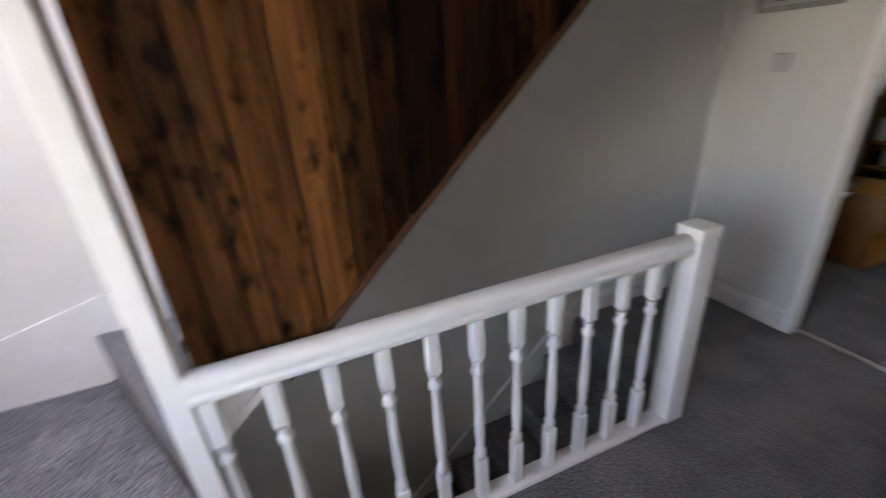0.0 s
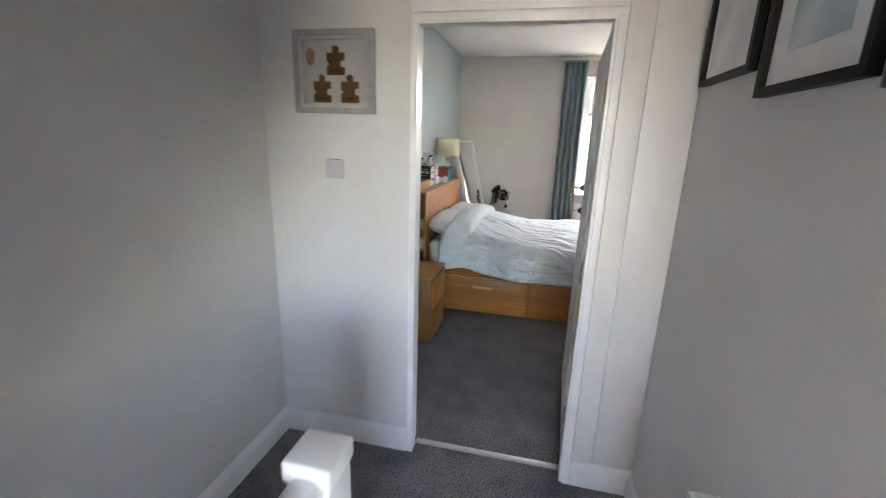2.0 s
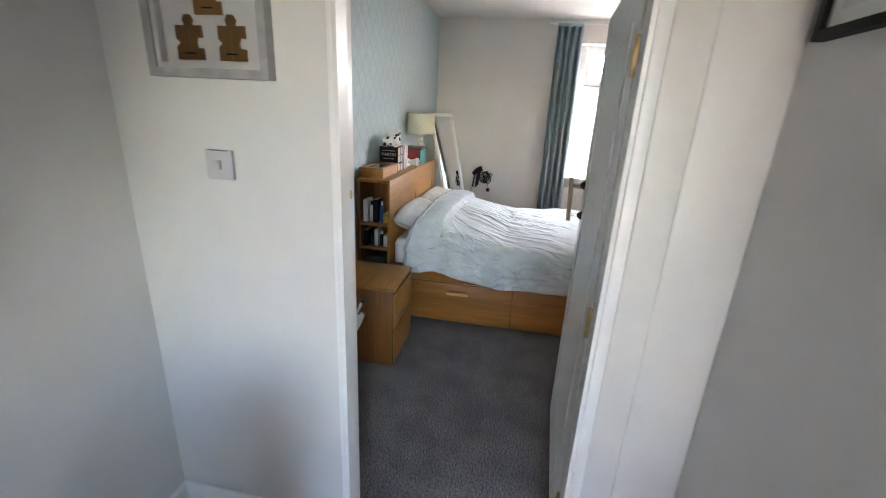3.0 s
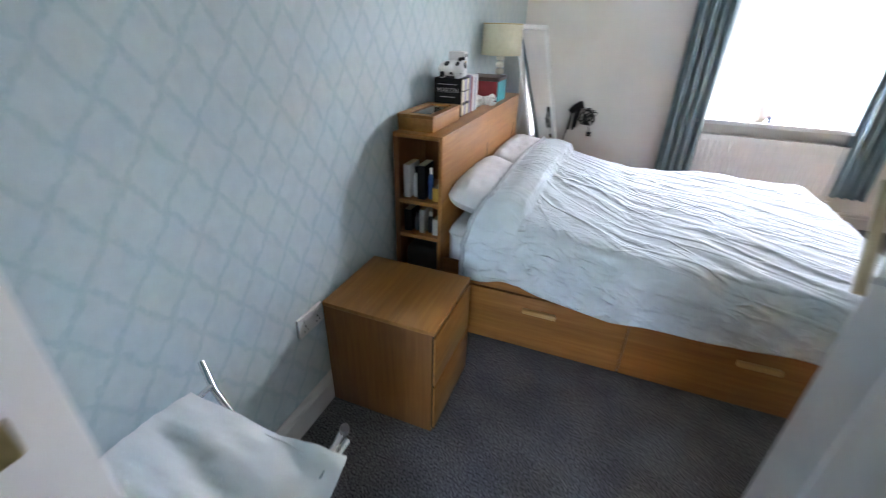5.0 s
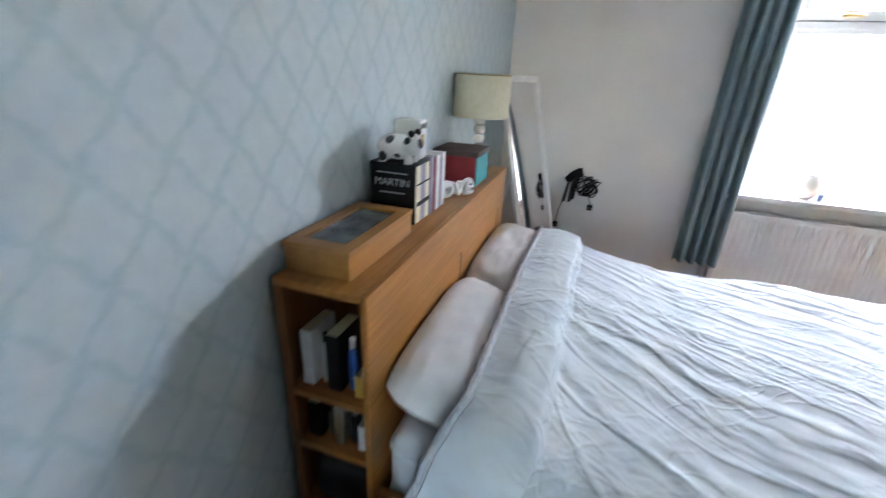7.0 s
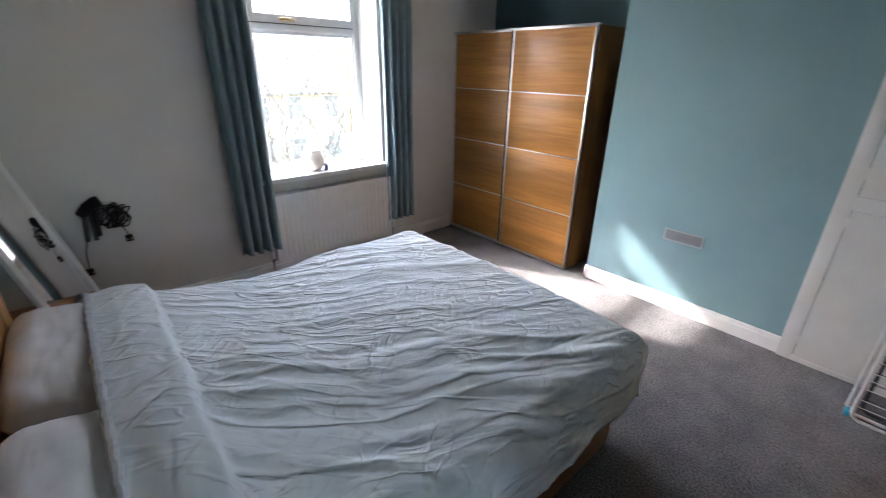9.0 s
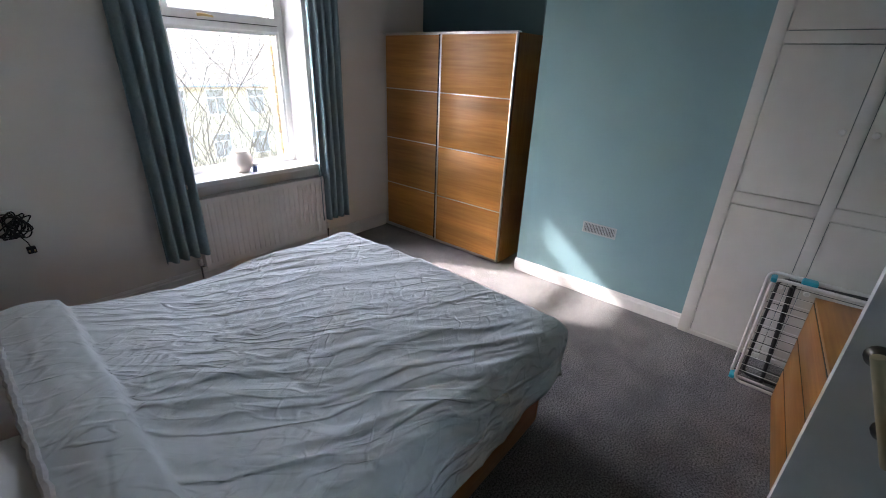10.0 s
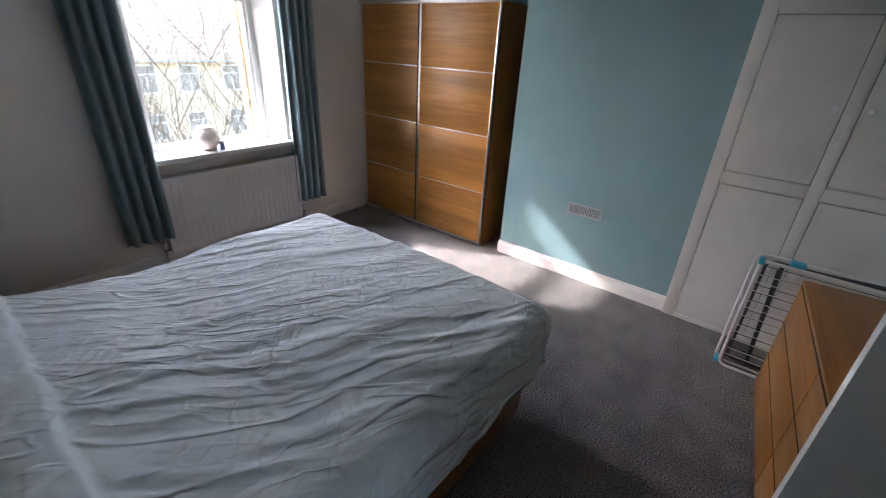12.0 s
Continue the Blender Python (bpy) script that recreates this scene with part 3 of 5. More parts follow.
part("architrave", bx(DX0 - 0.03, DX1 + 0.033, -0.166, -0.151, DH + 0.029, DH + 0.11, 0.004), GLOSS, frame_1)
part("plinth_block", bx(DX1 + 0.034, 1.787, -0.178, -0.151, 0, 0.14, 0.004), GLOSS, frame_1)
part("strike_plate", bx(DX0 - 0.015, DX0 - 0.009, -0.080, -0.062, 1.352, 1.378, 0.002), BRASS, frame_1, "worn brass latch keep")
part("threshold_strip", prism([(-0.095, 0.001), (-0.09, 0.006), (-0.075, 0.008), (-0.06, 0.006), (-0.055, 0.001)], "x", DX0, DX1), STEEL, frame_1, "metal carpet strip")

# ---- window ----
window = thing("window_1", "white plastic double-glazed window with a top light", "window", kind="structure")
FY0, FY1 = 4.72, 4.79
RX = 2.795   # outer edge of the slim frame beside the splayed reveal
for name, r in (("window_frame", (WX0, WX0 + 0.10, FY0, FY1, WZ0, WZ1)), ("window_frame", (2.745, RX, FY0, FY1, WZ0, WZ1)), ("window_frame", (WX0 + 0.10, 2.745, FY0, FY1, WZ0, 0.885)),
                ("window_frame", (WX0 + 0.10, 2.745, FY0, FY1, 2.40, WZ1)), ("transom", (WX0 + 0.10, 2.745, FY0, FY1, 1.945, 1.99))):
    part(name, bx(*r, 0.006), PLASTIC, window)
a, c, g = WX0 + 0.10, 2.745, 0.020
part("glazing_bead", boxes((a, c, 4.732, 4.76, 0.885, 0.885 + g), (a, c, 4.732, 4.76, 1.945 - g, 1.945), (a, a + g, 4.732, 4.76, 0.885 + g, 1.945 - g), (c - g, c, 4.732, 4.76, 0.885 + g, 1.945 - g)), PLASTIC, window)
part("seal", boxes((a + g, c - g, 4.738, 4.743, 0.905, 0.910), (a + g, c - g, 4.738, 4.743, 1.920, 1.925), (c - g - 0.005, c - g, 4.738, 4.743, 0.910, 1.920)), GREY_PLASTIC, window, "grey glazing seal")
pane = part("pane", boxes((a + g, c - g, 4.744, 4.748, 0.885 + g, 1.945 - g)), GLASS, window)
pane.visible_shadow = False
sash = part("opening_sash", boxes((a + 0.004, c - 0.004, 4.706, 4.775, 1.997, 2.052), (a + 0.004, c - 0.004, 4.706, 4.775, 2.35, 2.396), (a + 0.004, a + 0.045, 4.706, 4.775, 2.052, 2.35), (c - 0.036, c - 0.004, 4.706, 4.775, 2.052, 2.35)), PLASTIC, window, "white top-hung opening sash")
part("seal", boxes((a, c, 4.735, 4.74, 1.990, 1.997), (c - 0.004, c, 4.735, 4.74, 1.997, 2.40)), CHARCOAL, sash)
pane = part("pane", boxes((a + 0.045, c - 0.036, 4.744, 4.748, 2.052, 2.35)), GLASS, sash)
pane.visible_shadow = False
opener = part("opening_handle", sweep([(2.09, 4.698, 2.022), (2.13, 4.685, 2.026), (2.20, 4.685, 2.018)], [0.012, 0.010, 0.007], 10), BRASS, window, "brass window catch")
part("outer_jamb", bx(2.74, RX, 4.80, 4.84, WZ0, WZ1, 0.003), SANDSTONE, window)
for k in range(19):
    z = 0.86 + k * 0.083
    part("brick", boxes((2.715 if k % 2 else 2.725, 2.82, 4.845, 4.93, z, z + 0.072)), SANDSTONE, window, smooth=False)
part("window_sill", bx(1.70, 2.89, 4.45, 4.718, 0.815, 0.855, 0.008, 3), GLOSS, window, "white-painted window board")
part("reveal_lining", boxes((WX0, WX1, W + 0.002, FY0, WZ1 - 0.006, WZ1), (WX0, WX0 + 0.006, W + 0.002, FY0, 0.856, WZ1 - 0.006)), GLOSS, window)

part("reveal_lining", prism([(WX1 - 0.004, W + 0.002), (WX1 - 0.001, W + 0.002), (WX1 - 0.001, FY1), (RX, FY1), (RX, FY0)], "z", 0.857, WZ1 - 0.007), GLOSS, window, smooth=False)


def curtain(label, x0, x1, folds, seed):
    rg = random.Random(seed)
    th = thing("curtain", label, "curtain", ((x0 + x1) / 2, 4.43, 0.29), group="window curtains")
    bm = bmesh.new()
    hw, hgt = (x1 - x0) / 2, 2.33
    nu, nv = folds * 20, 24
    ph = [rg.uniform(-0.5, 0.5) for _ in range(folds + 2)]
    grid = []
    for j in range(nv + 1):
        t = j / nv
        row = []
        for i in range(nu + 1):
            u = i / nu
            k = u * folds
            bend = ph[int(k) % len(ph)] * (1 - k % 1) + ph[(int(k) + 1) % len(ph)] * (k % 1)
            amp = 0.040 + 0.010 * (1 - t) + 0.006 * bend
            yy = amp * math.sin(2 * math.pi * k + 0.5 * bend) + 0.004 * math.sin(9 * t + 5 * u)
            xx = -hw + 2 * hw * u - 0.004 * math.sin(4 * math.pi * k) + (1 - t) * 0.012 * bend
            z = hgt * t - (0.004 * math.sin(2 * math.pi * k) if j == 0 else 0)
            row.append(bm.verts.new((xx, yy - 0.005, z)))
        grid.append(row)
    for j in range(nv):
        for i in range(nu):
            bm.faces.new((grid[j][i], grid[j][i + 1], grid[j + 1][i + 1], grid[j + 1][i]))
    cloth = part("cloth", bm, CURTAIN, th)
    s = cloth.modifiers.new("thickness", "SOLIDIFY")
    s.thickness = 0.004
    part("header_tape", bx(-hw, hw, -0.02, 0.02, 2.325, 2.36, 0.004), CURTAIN, th)
    return th


curtain("full-length blue-grey pleated curtain beside the window", 1.455, 1.75, 4, 3)
curtain("full-length blue-grey pleated curtain by the wardrobe side of the window", 2.86, 3.14, 4, 8)
pole = thing("curtain_track", "white curtain track above the window", "curtain track", (2.27, 4.44, 2.66))
part("track", bx(-0.92, 0.92, -0.012, 0.012, -0.012, 0.012, 0.003), PLASTIC, pole)
for x in (-0.85, 0.0, 0.85):
    part("bracket", bx(x - 0.015, x + 0.015, 0.012, 0.09, -0.01, 0.018, 0.003), PLASTIC, pole)


def radiator(label, length, height, at, turn, pipes=True):
    """A pressed steel panel radiator; its back is at local y = 0.09, its face looks to local -y."""
    th = thing("radiator", label, "radiator", at, turn)
    n = int(length / 0.046)
    step = length / n
    bm = bmesh.new()
    cols = []
    prof = []
    for i in range(n):
        a = i * step
        prof += [(a, 0.0), (a + step * 0.58, 0.0), (a + step * 0.70, 0.0045), (a + step * 0.88, 0.0045)]
    prof.append((length, 0.0))
    rows = [(0.0, 1), (0.03, 1), (0.05, 0), (height - 0.05, 0), (height - 0.03, 1), (height, 1)]
    for x, d in prof:
        cols.append([bm.verts.new((x - length / 2, 0.0 if flat else d, z)) for z, flat in rows])
    for i in range(len(cols) - 1):
        for j in range(len(rows) - 1):
            bm.faces.new((cols[i][j], cols[i + 1][j], cols[i + 1][j + 1], cols[i][j + 1]))
    add_box(bm, -length / 2, length / 2, 0.010, 0.016, 0.0, height)
    part("front_panel", bm, GLOSS, th, smooth=False)
    part("back_panel", bx(-length / 2, length / 2, 0.062, 0.074, 0.0, height, 0.003), GLOSS, th)
    k = int(length / 0.022)
    fin = mesh_of(boxes((-0.0015, 0.0015, 0.017, 0.061, height - 0.16, height - 0.07)), "convector_fin", GLOSS)
    for i in range(k):
        ob = new("convector_fin", fin)
        ob.parent = th
        ob.matrix_local = pose(-length / 2 + 0.02 + i * (length - 0.04) / (k - 1), 0, 0)
    gr = bmesh.new()
    add_box(gr, -length / 2, length / 2, -0.002, 0.014, height, height + 0.006)
    add_box(gr, -length / 2, length / 2, 0.060, 0.078, height, height + 0.006)
    k = int(length / 0.019)
    for i in range(k + 1):
        x = -length / 2 + i * length / k
        add_box(gr, x - 0.0028, x + 0.0028, 0.014, 0.060, height + 0.001, height + 0.005)
    part("top_grille", gr, GLOSS, th, smooth=False)
    for s in (-1, 1):
        part("side_cover", bx(s * length / 2 - 0.003, s * length / 2 + 0.003, -0.001, 0.077, 0.02, height + 0.004, 0.002), GLOSS, th)
        part("wall_bracket", bx(s * length * 0.35 - 0.015, s * length * 0.35 + 0.015, 0.074, 0.0885, 0.1, height - 0.1, 0.002), GLOSS, th)
        v = part("valve", sweep([(s * (length / 2 + 0.035), 0.04, -0.145), (s * (length / 2 + 0.035), 0.04, -0.02), (s * (length / 2 + 0.035), 0.04, 0.03)], [0.0075, 0.0075, 0.012], 10), CHROME, th)
        part("valve_tail", sweep([(s * (length / 2 + 0.035), 0.04, 0.02), (s * length / 2, 0.04, 0.02)], 0.009, 10), CHROME, v)
        part("valve_cap", lathe([(0.014, 0.03), (0.018, 0.035), (0.018, 0.075), (0.012, 0.085)], 14, (s * (length / 2 + 0.035), 0.04, 0.0)), PLASTIC, v)
    return th


radiator("white ribbed panel radiator under the bedroom window", 1.16, 0.57, (2.305, 4.435, 0.15), 0)
radiator("white ribbed panel radiator with a slotted top on the landing wall", 1.25, 0.56, (1.712, -1.53, 0.15), -90)

jar_pot = solid("round_vase", lathe([(0.04, 0), (0.06, 0.008), (0.088, 0.05), (0.095, 0.095), (0.080, 0.145), (0.060, 0.168), (0.062, 0.176), (0.052, 0.174), (0.046, 0.15)], 28), POT, "small round blush ceramic vase on the window board", "vase", at=(2.195, 4.585, 0.855))
sj = thing("small_jar", "small white jar with a blue label on the window board", "jar", (2.275, 4.52, 0.855))
part("body", lathe([(0.018, 0), (0.021, 0.003), (0.021, 0.045), (0.017, 0.05)], 18), BLUE_LABEL, sj)
part("lid", lathe([(0.019, 0.05), (0.019, 0.066), (0.016, 0.068)], 18), PLASTIC, sj)

# ---- bed ----
BY0, BY1, BXF = 1.69, 3.24, 2.21
bed = thing("bed", "oak-veneer storage bed with a shelved headboard", "bed")
part("side_rail", bx(0.285, BXF, BY0, BY0 + 0.025, 0.36, 0.47, 0.003), OAK, bed)
part("side_rail", bx(0.285, BXF, BY1 - 0.025, BY1, 0.03, 0.47, 0.003), OAK, bed)
part("foot_board", bx(BXF, BXF + 0.025, BY0, BY1, 0.03, 0.47, 0.003), OAK_Y, bed)
part("plinth", boxes((0.285, BXF, BY0 + 0.06, BY0 + 0.075, 0.0, 0.36), (0.285, BXF, BY1 - 0.07, BY1 - 0.03, 0.0, 0.04), (BXF - 0.03, BXF, BY0 + 0.08, BY1 - 0.08, 0.0, 0.1)), OAK_SHADE, bed)
part("slat_base", bx(0.29, BXF, BY0 + 0.03, BY1 - 0.03, 0.34, 0.37, 0.003), LINEN, bed)
for x0, x1 in ((0.29, 1.245), (1.253, BXF)):
    d = part("drawer_front", bx(x0, x1, BY0 - 0.002, BY0 + 0.018, 0.03, 0.352, 0.003), OAK, bed)
    xc = (x0 + x1) / 2 + 0.06
    part("drawer_handle", bx(xc - 0.085, xc + 0.085, BY0 - 0.026, BY0 - 0.002, 0.262, 0.288, 0.006, 3), PALE_OAK, d, "pale oak bar handle")
HX, HT = 0.275, 1.11
head = part("headboard", bx(0.262, 0.282, BY0 - 0.015, BY1 + 0.01, 0.03, HT, 0.003), OAK_Y, bed)
for yg in (2.43, 3.10):
    part("panel_groove", boxes((0.280, 0.2828, yg, yg + 0.012, 0.55, 0.92)), BROWN_CARD, head)
part("top_shelf", bx(0.022, 0.262, BY0 - 0.015, BY1 + 0.01, HT - 0.022, HT, 0.003), OAK_Y, bed)
part("back_panel", bx(0.022, 0.030, BY0 - 0.012, BY1 + 0.01, 0.02, HT - 0.022, 0.001), OAK_SHADE, bed)
part("end_shelf", bx(0.03, 0.262, BY0 - 0.012, BY0 + 0.35, 0.755, 0.775, 0.002), OAK, bed)
part("end_shelf", bx(0.03, 0.262, BY0 - 0.012, BY0 + 0.35, 0.565, 0.585, 0.002), OAK, bed)
part("end_shelf", bx(0.03, 0.262, BY0 - 0.012, BY0 + 0.35, 0.30, 0.32, 0.002), OAK, bed)
part("shelf_back", bx(0.03, 0.262, BY0 + 0.35, BY0 + 0.365, 0.02, HT - 0.022, 0.002), OAK_SHADE, bed)
part("shelf_stile", bx(0.022, 0.048, BY0 - 0.014, BY0 + 0.004, 0.0, HT - 0.022, 0.002), OAK_SHADE, bed)

matt = thing("mattress", "white mattress with piped edges on the oak bed", "mattress")
part("mattress_body", bx(0.30, BXF - 0.01, BY0 + 0.03, BY1 - 0.03, 0.372, 0.66, 0.05, 5), LINEN, matt)
for zp in (0.425, 0.605):
    xs, ys, rr_ = (0.30, BXF - 0.01), (BY0 + 0.03, BY1 - 0.03), 0.05
    loop_pts = []
    for cx_, cy_, a0 in ((xs[1] - rr_, ys[1] - rr_, 0), (xs[0] + rr_, ys[1] - rr_, 90), (xs[0] + rr_, ys[0] + rr_, 180), (xs[1] - rr_, ys[0] + rr_, 270)):
        loop_pts += [(cx_ + rr_ * math.cos(radians(a0 + k * 22.5)), cy_ + rr_ * math.sin(radians(a0 + k * 22.5)), zp) for k in range(5)]
    part("piping", sweep(loop_pts, 0.006, 6, loop=True), LINEN, matt)


def pillow(label, y0, y1, zc, tilt, seed):
    rg = random.Random(seed)
    bm = bmesh.new()
    n = 26
    top, bot = [], []
    hx, hy, hz = 0.165, (y1 - y0) / 2, 0.085
    off = rg.uniform(0, 9)
    for i in range(n + 1):
        rt, rb = [], []
        for j in range(n + 1):
            u, v = 2 * i / n - 1, 2 * j / n - 1
            t = (max(0.0, (1 - u ** 4) * (1 - v ** 6))) ** 0.5
            pu, pv = math.sqrt(1 - 0.22 * v ** 4), math.sqrt(1 - 0.22 * u ** 4)
            nz = noise.noise((u * 2.2 + off, v * 3.2, off)) * 0.014 + noise.noise((u * 6 + off, v * 5, off)) * 0.006
            x, yy = u * hx * pu, v * hy * pv
            rt.append(bm.verts.new((x, yy, hz * t * 1.05 + nz * t)))
            rb.append(bm.verts.new((x, yy, -hz * t * 0.75)) if 0 < i < n and 0 < j < n else rt[-1])
        top.append(rt)
        bot.append(rb)
    for i in range(n):
        for j in range(n):
            bm.faces.new((top[i][j], top[i + 1][j], top[i + 1][j + 1], top[i][j + 1]))
            f = [bot[i][j], bot[i][j + 1], bot[i + 1][j + 1], bot[i + 1][j]]
            if len({id(q) for q in f}) == 4 and not all(q in (top[i][j], top[i + 1][j], top[i + 1][j + 1], top[i][j + 1]) for q in f):
                bm.faces.new(f)
    ob = solid("pillow", bm, LINEN, label, "pillow", group="pillows on the bed")
    ob.matrix_world = pose(0.432, (y0 + y1) / 2, zc, 0, tilt, 0)
    return ob


pillow("white cotton pillow against the headboard", 1.705, 2.41, 0.775, 14, 1)
pillow("white cotton pillow beside the lamp end of the headboard", 2.46, 3.20, 0.745, 14, 2)


def ridge(x, y, sx, sy, seed):
    v = noise.noise((x * sx + seed, y * sy, seed * 1.7))
    return 1.04 - math.sqrt(v * v + 0.0016) * 2.2


def bend(d, r):
    if d <= 0:
        return 0.0, 0.0
    q = r * math.pi / 2
    if d < q:
        return r * math.sin(d / r), r * (1 - math.cos(d / r))
    return r + 0.02 * (d - q), r + d - q


def duvet():
    """A creased duvet, folded over itself at the head and hanging over both sides and the foot."""
    bm = bmesh.new()
    nx, ny = 260, 240
    xa, xe, ya, ye = 0.52, 2.20, BY0 + 0.03, BY1 - 0.03
    dfoot, dside = 0.30, 0.33
    la, lb = (xe - xa) + dfoot, (ye - ya) + 2 * dside
    grid = []
    for i in range(nx + 1):
        a = la * i / nx
        row = []
        for j in range(ny + 1):
            reach = 1.0 + 0.28 * max(0.0, 1 - a / 1.3)
            b = lb * j / ny - dside
            b = b * reach if b < 0 else b
            x, yv = xa + min(a, xe - xa), ya + min(max(b, 0), ye - ya)
            x -= 0.09 * min(1.0, max(0.0, max(-b, b - (ye - ya))) / 0.25) * max(0.0, 1 - a / 0.5)
            ox, dz1 = bend(a - (xe - xa), 0.10)
            oy, dz2 = bend(max(-b, b - (ye - ya)), 0.125)
            drop = max(dz1, dz2)
            ea, eb_ = a - (xe - xa), max(-b, b - (ye - ya))
            if ea > 0 and eb_ > 0:
                far = math.hypot(ea, eb_)
                out, drop = bend(far, 0.115)
                drop = min(drop, 0.30)
                ox, oy = out * ea / far, out * eb_ / far
            turn_x = 0.69 + 0.03 * (yv - ya) / (ye - ya) + 0.012 * noise.noise((yv * 4, 2, 5))
            head = min(1.0, max(0.0, (x - turn_x) / 0.03))
            head = head * head * (3 - 2 * head)
            z = 0.850 - 0.048 * head - 0.10 * min(1, max(0, (x - 0.60) / 0.55)) - 0.03 * min(1, max(0, (x - 0.9) / 1.2))
            mid = 1 - abs((yv - (ya + ye) / 2) / ((ye - ya) / 2)) ** 2.5
            z += 0.018 * mid + 0.026 * math.exp(-((x - 0.655) / 0.085) ** 2) * (1.0 - 0.5 * (yv - ya) / (ye - ya)) - 0.05 * max(0.0, (yv - 2.4) / 0.8) * (1 - min(1.0, max(0.0, (x - 1.2) / 0.6)))
            # soft long folds running down the bed; the fine creases are in the cloth's relief
            wx, wy = x + 0.10 * noise.noise((x * 1.5, yv * 1.5, 3)), b + 0.13 * noise.noise((x * 1.2, b * 1.4, 8))
            ca, sa = math.cos(-0.42), math.sin(-0.42)
            p, q = wx * ca + wy * sa, -wx * sa + wy * ca
            r1 = max(0.0, ridge(p, q, 0.9, 4.2, 2.1)) ** 2
            r2 = max(0.0, ridge(p, q, 1.4, 9.0, 5.3)) ** 2
            r3 = max(0.0, ridge(p, q, 2.4, 16.0, 7.7)) ** 2
            gate = 0.3 + 0.7 * min(1.0, max(0.0, 0.5 + 1.8 * noise.noise((x * 1.8, b * 1.8, 12))))
            fold = 0.011 * r1 + (0.010 * r2 + 0.003 * r3) * gate + 0.008 * noise.noise((x * 2.2, b * 2.2, 1))
            calm = (0.2 + 0.8 * head) * (1 - 0.55 * min(1.0, drop / 0.12))
            z += fold * calm
            z -= 0.055 * (1 - head) * min(1.0, drop / 0.2)
            side = -1 if b < 0 else 1
            swing = 0.007 * math.sin(13 * x + 3 * noise.noise((x * 2, 0, 4))) * min(1, dz2 / 0.2) if dz2 > 0 else 0.0
            sway = 0.012 * math.sin(12 * yv) * min(1, dz1 / 0.2) if dz1 > 0 else 0.0
            bulge = fold * 1.2 * min(1, drop / 0.1)
            hem = 0.012 * noise.noise((x * 2.4, yv * 2.4, 6)) * min(1, drop / 0.2)
            px = x + ox + (bulge + sway if dz1 > 0 else 0)
            py = yv + side * (oy + (bulge + swing if dz2 > 0 else 0))
            row.append(bm.verts.new((px, py, max(0.30, z - drop + hem))))
        grid.append(row)
    for i in range(nx):
        for j in range(ny):
            bm.faces.new((grid[i][j], grid[i + 1][j], grid[i + 1][j + 1], grid[i][j + 1]))
    smooth_faces = [i * ny + j for i in range(nx) for j in range(ny) if xa + la * i / nx < 0.715]
    edge = [v.co + Vector((-0.003, 0, 0.002)) for v in grid[0][::3]]
    th = thing("duvet", "crumpled pale sage duvet folded back over the bed", "duvet")
    ob = part("cover", bm, COTTON, th)
    ob.data.materials.append(COTTON_BACK)
    for k in smooth_faces:
        ob.data.polygons[k].material_index = 1
    s = ob.modifiers.new("thickness", "SOLIDIFY")
    s.thickness, s.offset = 0.03, -1
    # piped edge at the head
    part("piped_edge", sweep([v + Vector((0.002 * math.sin(k * 2.1), 0, 0.0015 * math.sin(k * 1.7))) for k, v in enumerate(edge)], [0.0125 + 0.0018 * math.sin(k * 2.6) for k in range(len(edge))], 8), FRILL, th, "pale grey frilled edge of the duvet cover")
    return th


duvet()


# ---- bedside cabinets ----
def bedside(label, y0):
    th = thing("bedside_cabinet", label, "bedside cabinet", (0.02, y0, 0), group="bedside cabinets")
    d, w, h = 0.50, 0.425, 0.55
    part("side_panel", bx(0, d - 0.007, 0, 0.02, 0, h - 0.02, 0.002), OAK_SHADE, th)
    part("side_panel", bx(0, d - 0.007, w - 0.02, w, 0, h - 0.02, 0.002), OAK_SHADE, th)
    part("top", bx(0, d + 0.003, -0.001, w + 0.001, h - 0.02, h, 0.002), OAK_Y, th)
    part("back", bx(0.004, 0.012, 0.021, w - 0.021, 0.01, h - 0.021, 0.001), OAK_SHADE, th)
    part("plinth", bx(0.44, 0.455, 0.021, w - 0.021, 0, 0.06, 0.001), OAK_SHADE, th)
    # black sheet added behind the fronts to darken the gaps like shade
    part("drawer_gap_shade", boxes((d - 0.0062, d - 0.0032, 0.006, w - 0.006, 0.02, h - 0.021)), BLACK, th, "black sheet standing in for shade behind the drawers")
    for z0, z1 in ((0.022, 0.256), (0.270, 0.513)):
        part("drawer_front", bx(d - 0.002, d + 0.006, 0.004, w - 0.004, z0, z1, 0.002), OAK_Y, th)
        part("drawer_box", bx(0.03, d - 0.013, 0.03, w - 0.03, z0 + 0.02, z1 - 0.05, 0.001), OAK_SHADE, th)
    return th


bedside("two-drawer oak-veneer bedside cabinet beside the bed", 1.023)
bedside("two-drawer oak-veneer bedside cabinet by the standing mirror", 3.43)

# ---- things on the headboard ----
case = thing("display_case", "shallow oak display case with a glazed lid on the headboard", "display case", (0.118, 1.91, HT))
part("case_body", bx(-0.092, 0.092, -0.185, 0.185, 0, 0.062, 0.003), OAK_GOLD, case)
lid = part("lid_frame", boxes((-0.094, 0.094, -0.187, -0.145, 0.063, 0.078), (-0.094, 0.094, 0.145, 0.187, 0.063, 0.078), (-0.094, -0.06, -0.145, 0.145, 0.063, 0.078), (0.06, 0.094, -0.145, 0.145, 0.063, 0.078)), OAK_GOLD, case)
